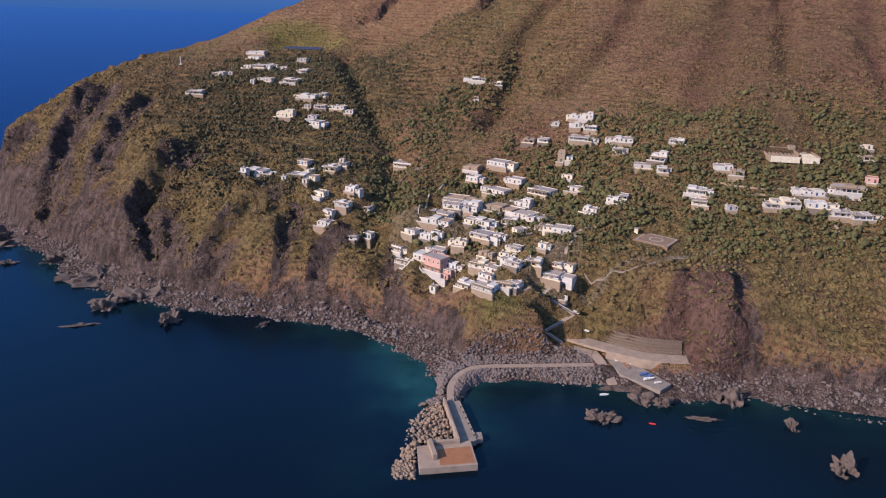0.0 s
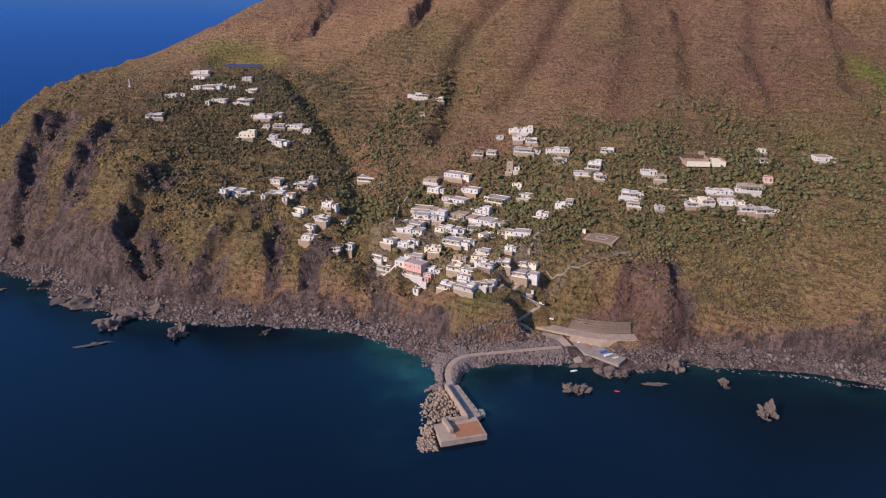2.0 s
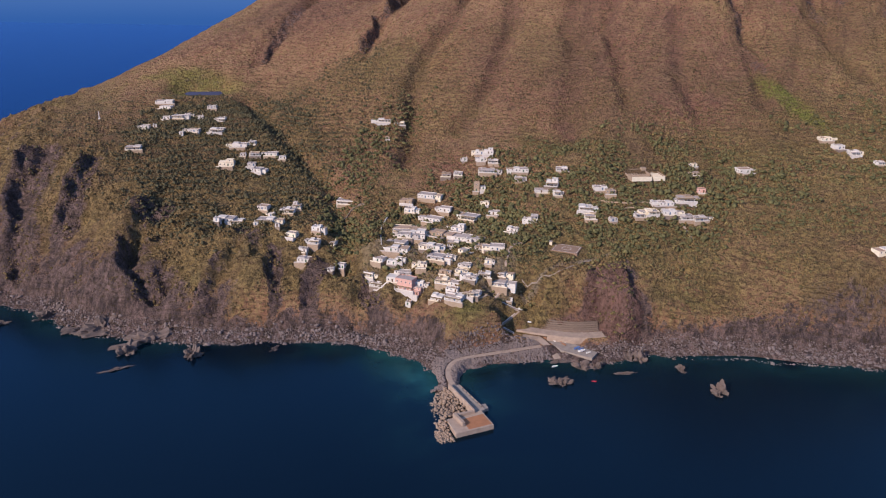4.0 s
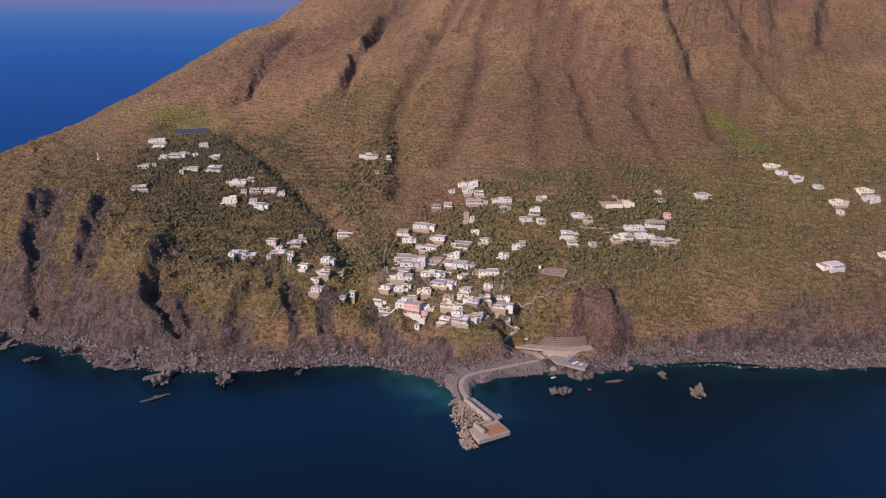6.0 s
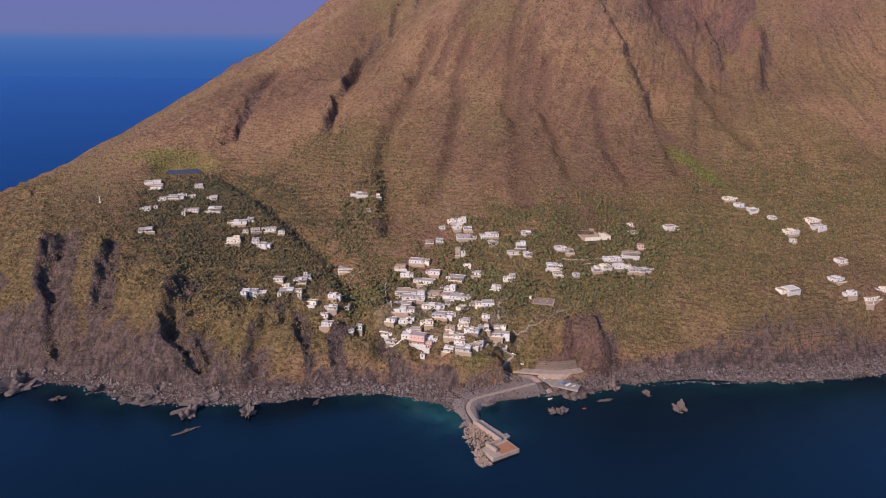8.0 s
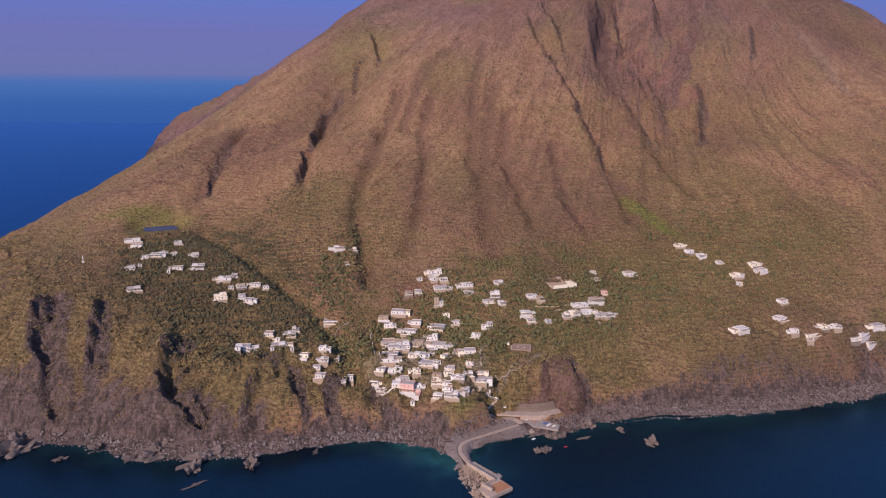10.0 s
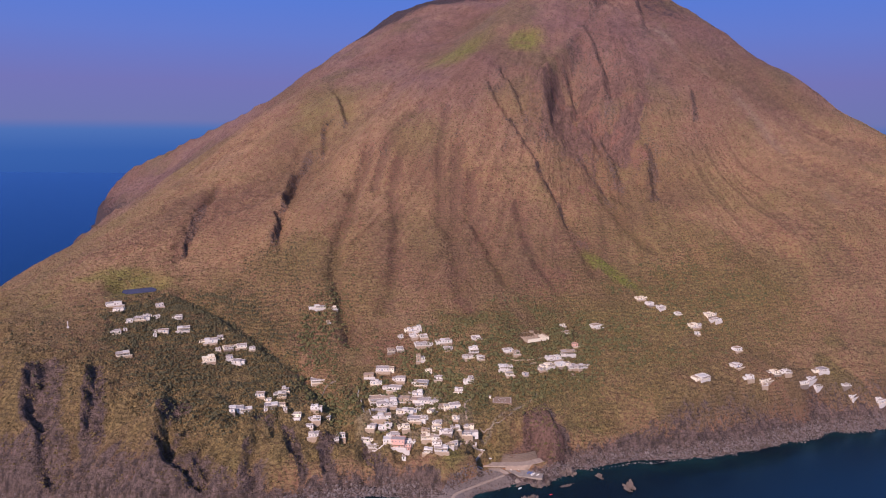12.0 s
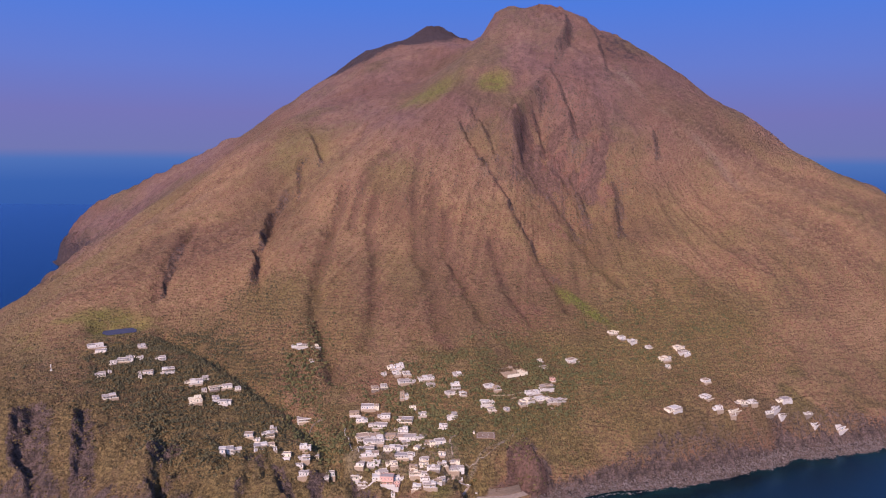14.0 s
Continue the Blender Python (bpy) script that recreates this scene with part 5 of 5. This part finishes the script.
ribbon("masonry", along_ground([(-25.2, 425.3), (-13.4, 408.8)]), 0.4, PLASTER["grey"], thing("garden_wall", 0, 0, 0, 0, "pale garden wall below the village houses", "wall"), 2.40, 1.2)
ribbon("masonry", along_ground([(-10.0, 405.9), (-2.2, 403.1), (6.2, 397.3)]), 0.4, PLASTER["grey"], thing("garden_wall", 0, 0, 0, 0, "pale garden wall below the pink house", "wall"), 2.80, 1.6)
ribbon("paving", along_ground([(44.5, 370.8), (53.8, 372.5), (67.0, 380.7)]), 1.8, CONCRETE, thing("lane", 0, 0, 0, 0, "pale lane along the village's lower edge", "path", kind="structure"), 1.45, 0.25)
ribbon("paving", along_ground([(231.8, 415.3), (230.5, 405.6), (230.2, 394.1), (228.4, 390.8)]), 1.8, CONCRETE, thing("lane", 0, 0, 0, 0, "pale walled lane running down from the eastern houses", "path", kind="structure"), 1.45, 0.25)
ribbon("masonry", along_ground([(34.0, 434.0), (50.0, 437.2)]), 0.4, PLASTER["grey"], thing("garden_wall", 0, 0, 0, 0, "low pale garden wall between houses", "wall"), 2.30, 1.1)
ribbon("masonry", along_ground([(190.7, 435.4), (198.4, 437.6), (211.0, 430.6)]), 0.5, PLASTER["tan"], thing("garden_wall", 0, 0, 0, 0, "low tan field wall on the terraces", "wall"), 2.30, 1.1)
ribbon("masonry", along_ground([(178.1, 455.3), (195.3, 443.9), (216.3, 439.6)]), 0.5, PLASTER["tan"], thing("garden_wall", 0, 0, 0, 0, "low tan field wall on the terraces", "wall"), 2.30, 1.1)
ribbon("paving", along_ground([(83.7, 385.3), (96.4, 379.5), (111.0, 376.9), (131.7, 384.8), (152.1, 389.4), (170.4, 397.0)]), 1.0, PAVED, thing("lane", 0, 0, 0, 0, "narrow trodden path across the dry grass", "path", kind="structure"), 1.28, 0.08)

# ---- boats ----
HULLS = {"white": plain("white_hull_paint", (0.72, 0.70, 0.66), 0.4), "blue": plain("blue_hull_paint", (0.08, 0.16, 0.36), 0.4), "red": plain("red_hull_paint", (0.62, 0.03, 0.05), 0.4), "wood": plain("bare_hull_wood", (0.30, 0.15, 0.09), 0.7)}


def boat(x, y, z, length, turn, tone, words):
    ob = thing("boat", x, y, z, turn, words, "boat", "boats at the landing")
    bm = bmesh.new()
    rows = []
    for i in range(9):
        t = i / 8
        half = 0.19 * length * math.sin(math.pi * min(1, 0.22 + 0.78 * t)) ** 0.7 if t < 1 else 0.02
        half = max(half, 0.03)
        keel, rim = 0.02 + 0.16 * t ** 3, 0.16 * length + 0.10 * t * t
        u = (t - 0.5) * length
        rows.append([bm.verts.new(p) for p in ((u, -half, rim), (u, -half * 0.75, 0.35 * rim), (u, 0, keel), (u, half * 0.75, 0.35 * rim), (u, half, rim), (u, half * 0.82, rim), (u, 0, 0.35 * rim), (u, -half * 0.82, rim))])
    for a, b in zip(rows[:-1], rows[1:]):
        for k in range(8):
            bm.faces.new((a[k], a[(k + 1) % 8], b[(k + 1) % 8], b[k]))
    bm.faces.new(rows[0])
    bm.faces.new(rows[-1][::-1])
    part("hull", bm, HULLS[tone], ob)
    for u in (-0.2, 0.12):
        box_part("thwart", HULLS["wood"], ob, u * length, 0, 0.115 * length, 0.28, 0.30 * length, 0.05, "wooden rowing seat")
    return ob


for bx, by, bt, bc, bl in ((98, 350, 60, "white", 5.5), (101.5, 348, 70, "wood", 5.0), (104.5, 347, 75, "white", 5.0), (108, 334, 25, "blue", 5.5), (110, 332, 20, "blue", 5.0), (109.5, 329, 15, "white", 6.0),
                           (113, 325.5, 10, "white", 4.0), (101, 342, 110, "wood", 4.5)):
    boat(bx, by, 3.62, bl, bt, bc, f"{'bare wooden' if bc == 'wood' else bc + '-painted'} rowing boat hauled out on the quay")
for bx, by, bt, bc in ((78, 372, 120, "white"), (83, 366.5, 140, "white"), (92, 353.5, 120, "wood")):
    boat(bx, by, land_at(bx, by) + 0.35, 4.5, bt, bc, f"{'bare wooden' if bc == 'wood' else bc + '-painted'} boat laid up beside the quay road")
boat(85, 319, -0.25, 4.5, 5, "white", "small white boat moored in the basin")
boat(102, 293.6, -0.12, 3.2, -20, "red", "red kayak floating on the dark water")

# ---- helicopter pad ----
PAD = plain("reddish_pad_screed", (0.235, 0.150, 0.105), 0.95, var=0.10, scale=0.3)
LINE = plain("faded_white_line", (0.50, 0.44, 0.37), 0.9, var=0.12)
pad = thing("helipad", 127.5, 404.5, 53.0, -38, "square reddish helicopter pad with faded white lines", "helipad")
box_part("pad", PAD, pad, 0, 0, -3, 21, 18, 3.6, "reddish pad surface")
for lx, ly, lw, ld in ((0, -7.8, 19, 0.5), (0, 7.8, 19, 0.5), (-9.4, 0, 0.5, 15), (9.4, 0, 0.5, 15)):
    box_part("line", LINE, pad, lx, ly, 0.55, lw, ld, 0.07, "faded white line")
bm = bmesh.new()
ring = [[bm.verts.new((r * math.cos(6.2832 * i / 40), r * math.sin(6.2832 * i / 40), 0.625)) for i in range(40)] for r in (3.4, 4.0)]
for i in range(40):
    bm.faces.new((ring[0][i], ring[1][i], ring[1][(i + 1) % 40], ring[0][(i + 1) % 40]))
part("circle", bm, LINE, pad, "faded white circle")
hut = thing("hut", 118, 414, land_at(118, 414), -20, "small pale hut beside the helicopter pad", "hut")
box_part("wall", PLASTER["cream"], hut, 0, 0, -1, 2.2, 2, 3.2)
box_part("roof", ROOFS["grey"], hut, 0, 0, 2.2, 2.6, 2.4, 0.15)

# ---- the walled garden, the panels on the plateau, the mast ----
yard = thing("walled_enclosure", 231, 476, land_at(231, 478), -8, "roofless tan stone enclosure with inner rows of low walls", "ruin")
for wx, wy, ww, wd, wh in ((-6, -11, 18, 0.9, 1.4), (10, -11, 10, 0.9, 1.6), (0, 12, 30, 0.8, 3.2), (-15, 0.5, 0.8, 23, 1.2), (15, 0.5, 0.8, 23, 2.0), (4, 4, 0.8, 16, 2.6)):
    box_part("wall", PLASTER["cream" if wy < -10 else "tan"], yard, wx, wy, -2.5, ww, wd, wh + 2.5, "tan stone wall")
for k in range(7):
    box_part("low_wall", PLASTER["tan"], yard, -12 + 2.4 * k, -2, -3, 0.9, 15, 3.7)
for k in range(4):
    box_part("low_wall", PLASTER["cream"], yard, 10, -6 + 4 * k, -3, 8, 0.8, 4.4)
box_part("tower", PLASTER["tan"], yard, 3, 10, -3, 4, 4, 8, "square stone tower")

PANEL = plain("solar_panel_glass", (0.050, 0.050, 0.085), 0.15, var=0.1)
field = thing("solar_field", -154, 848, 120.5, -3, "dark blue solar panels in rows on the plateau", "solar panels")
for k in range(9):
    bm = bmesh.new()
    bm_box(bm, 0, 0, 0, 44 - 1.6 * abs(k - 4), 2.0, 0.12)
    part("panel_row", bm, PANEL, field, "", pose(0, -12 + 3 * k, 0.9, 22, 0, 0))
for k in range(9):
    box_part("post_rail", ROOFS["grey"], field, 0, -12 + 3 * k, -0.5, 40 - 1.6 * abs(k - 4), 0.15, 1.2)
mast = thing("mast", -254.7, 738, land_at(-254.7, 738), 0, "slim white signal mast on the hilltop", "mast")
bm = bmesh.new()
bm_tube(bm, 0, 0, -1, 0.45, 9, 8)
part("pole", bm, PLASTER["white"], mast)
box_part("base", PLASTER["white"], mast, 0, 0, -1, 2.2, 2.2, 2.4)

# ---- plants ----
def leaf_material(name, dark, lite):
    k = Mat(name, 0.85, 0.0, 0.2)
    v = k.range(k.island(), 0, 1)
    c = k.mix(v, dark, lite)
    return k.colour(k.mix(k.range(k.noise(1.4, 3, 0.7), 0.35, 0.7), c, tuple(a * 0.6 for a in dark)))


LEAF = leaf_material("evergreen_leaves", (0.064, 0.063, 0.027), (0.165, 0.146, 0.060))
OLIVE = leaf_material("grey_green_leaves", (0.048, 0.044, 0.024), (0.132, 0.113, 0.058))
BROOM = leaf_material("broom_leaves", (0.085, 0.070, 0.030), (0.230, 0.178, 0.072))
SCRUB = leaf_material("dry_scrub_leaves", (0.094, 0.063, 0.028), (0.235, 0.160, 0.068))


def crowns(n, seed, lumps):
    """Uneven crowns of several ragged leaf clumps."""
    rs = np.random.RandomState(seed)
    out = []
    for _ in range(n):
        v = []
        for k in range(lumps):
            a, r = rs.uniform(0, 6.28), (rs.uniform(0.25, 0.75) if k else 0)
            s = rs.uniform(0.38, 0.7)
            c = np.array([r * math.cos(a), r * math.sin(a), 0.45 + rs.uniform(-0.2, 0.45)])
            v.append(OCT_V * (1 + 0.3 * rs.randn(len(OCT_V), 1)) * s * np.array([1, 1, 0.8]) + c)
        out.append(np.vstack(v))
    return out, np.vstack([OCT_F + len(OCT_V) * k for k in range(lumps)])


OCT = bmesh.new()
bmesh.ops.create_icosphere(OCT, subdivisions=1, radius=1)
bmesh.ops.delete(OCT, geom=[v for v in OCT.verts if v.co.z < -0.6], context="VERTS")
OCT.verts.index_update()
OCT_V = np.array([v.co[:] for v in OCT.verts])
OCT_F = np.array([[v.index for v in f.verts] for f in OCT.faces])
OCT.free()


def plant_cover():
    rs = np.random.RandomState(8)
    hx, hy, hr = np.array(HOUSES).T

    def grown(n, density, lo, hi, gap, box, rows):
        x, y = rs.uniform(box[0], box[1], n), rs.uniform(box[2], box[3], n)
        u, v = x / CHART, y / CHART
        b, r, rc = coast_coords(u, v)
        keep = (rs.rand(n) < density(u, v, rc - r)) & (rc - r > 28)
        x, y = x[keep], y[keep]
        d = np.min(np.hypot(x[:, None] - hx, y[:, None] - hy) - hr, axis=1)
        keep = (d > gap) & clear_of_works(x, y, 2) & (np.hypot(x - 127, y - 404) > 15) & (np.hypot((x - 231) / 19, (y - 476) / 15) > 1) & (np.hypot((x + 154) / 32, (y - 848) / 20) > 1)
        x, y = x[keep], y[keep]
        z = land(x, y)
        tier = (z / CHART / 3.1 + 1.3 * fbm(x / CHART / 45, y / CHART / 45, 3)) % 1
        keep = (tier < 0.45) | (rs.rand(len(x)) < rows)
        x, y, z = x[keep], y[keep], z[keep]
        return np.stack([x, y, z], -1), lo * np.exp(rs.normal(0.3, 0.38, len(x))).clip(0.6, hi / lo)

    def hill(u, v, s):
        clump = fbm(u / 26, v / 26, 3)
        return 0.95 * blob(u, v, -132, 685, 98, 188, 0.2) * step(s, 60, 95) * step(clump, 0.18, 0.40) + 0.07 * blob(u, v, -250, 720, 110, 160) * step(s, 60, 100) + 0.2 * blob(u, v, 35, 795, 80, 100)

    def gardens(u, v, s):
        clump = fbm(u / 26, v / 26, 3)
        town = 0.95 * blob(u, v, 150, 485, 175, 100) * step(s, 85, 125) * step(clump, 0.34, 0.48) + 0.22 * blob(u, v, 30, 430, 75, 65) * step(s, 40, 60)
        grove = 0.9 * (blob(u, v, 150, 470, 70, 50, 0.6) + blob(u, v, 255, 455, 90, 45, 0.6)) * step(clump, 0.25, 0.42)
        east = 0.4 * blob(u, v, 400, 450, 230, 95) * step(s, 90, 130) * step(clump, 0.42, 0.56)
        ravine = 0.8 * np.exp(-(line_distance(u, v, ((-34, 505), (-33, 551), (-10, 620), (20, 680), (60, 720)))[0] / 24) ** 2)
        return np.clip(town + grove + east + ravine, 0, 1)

    def scrub(u, v, s):
        # broom and dry bushes in rows along the old terraces, thinning up the cone
        clump = fbm(u / 18, v / 18, 3)
        slope = 0.9 * step(clump, 0.34, 0.56) * (1 - 0.55 * step(v, 620, 760)) + 0.15 * blob(u, v, 60, 780, 110, 130)
        return np.clip(slope * (1 - step(v, 850, 1020)), 0, 1)

    def green(u, v, s):
        clump = fbm(u / 22, v / 22, 3)
        return 0.75 * step(clump, 0.42, 0.58) * blob(u, v, 380, 440, 330, 130, 0.5)

    sh, f = crowns(9, 31, 2)
    p, s = grown(52000, hill, 0.85, 2.3, 0.2, (-380, 60, 430, 870), 0.55)
    scatter("hill_trees", sh, f, p, s, rs, OLIVE, "grey-green olive trees in terraced rows on the hill", "trees", 0.8, False, rs.uniform(0.8, 1.25, len(p)))
    p, s = grown(52000, gardens, 1.1, 3.6, 0.2, (-60, 620, 330, 760), 0.9)
    scatter("garden_trees", sh, f, p, s, rs, LEAF, "dark evergreen trees and prickly pears among the houses", "trees", 0.8, False, rs.uniform(0.8, 1.3, len(p)))
    bush = [TUFT_V * (1 + 0.28 * rs.randn(len(TUFT_V), 1)) for _ in range(9)]
    p, s = grown(190000, scrub, 0.62, 1.7, 0.4, (-400, 640, 300, 980), 0.3)
    scatter("dry_scrub", bush, TUFT_F, p, s, rs, SCRUB, "dry brown-green scrub and broom dotting the slopes", "scrub", 0.8)
    p, s = grown(45000, green, 0.7, 1.8, 0.4, (40, 640, 320, 620), 0.5)
    scatter("green_bushes", bush, TUFT_F, p, s, rs, BROOM, "low green bushes and prickly pear on the terraces", "bushes", 0.8)


TUFT_V = np.array([(0, 0, 0.95), (0.9, 0, 0.25), (0.3, 0.85, 0.3), (-0.7, 0.55, 0.2), (-0.75, -0.5, 0.3), (0.25, -0.85, 0.2), (0.5, 0.3, 0.75), (-0.35, -0.2, 0.85), (0, 0, -0.4)])
TUFT_F = np.array([(0, 6, 2), (0, 7, 5), (0, 5, 1), (0, 1, 6), (6, 1, 2), (0, 2, 3), (0, 3, 7), (7, 3, 4), (7, 4, 5), (8, 2, 1), (8, 4, 3), (8, 1, 5)])
plant_cover()
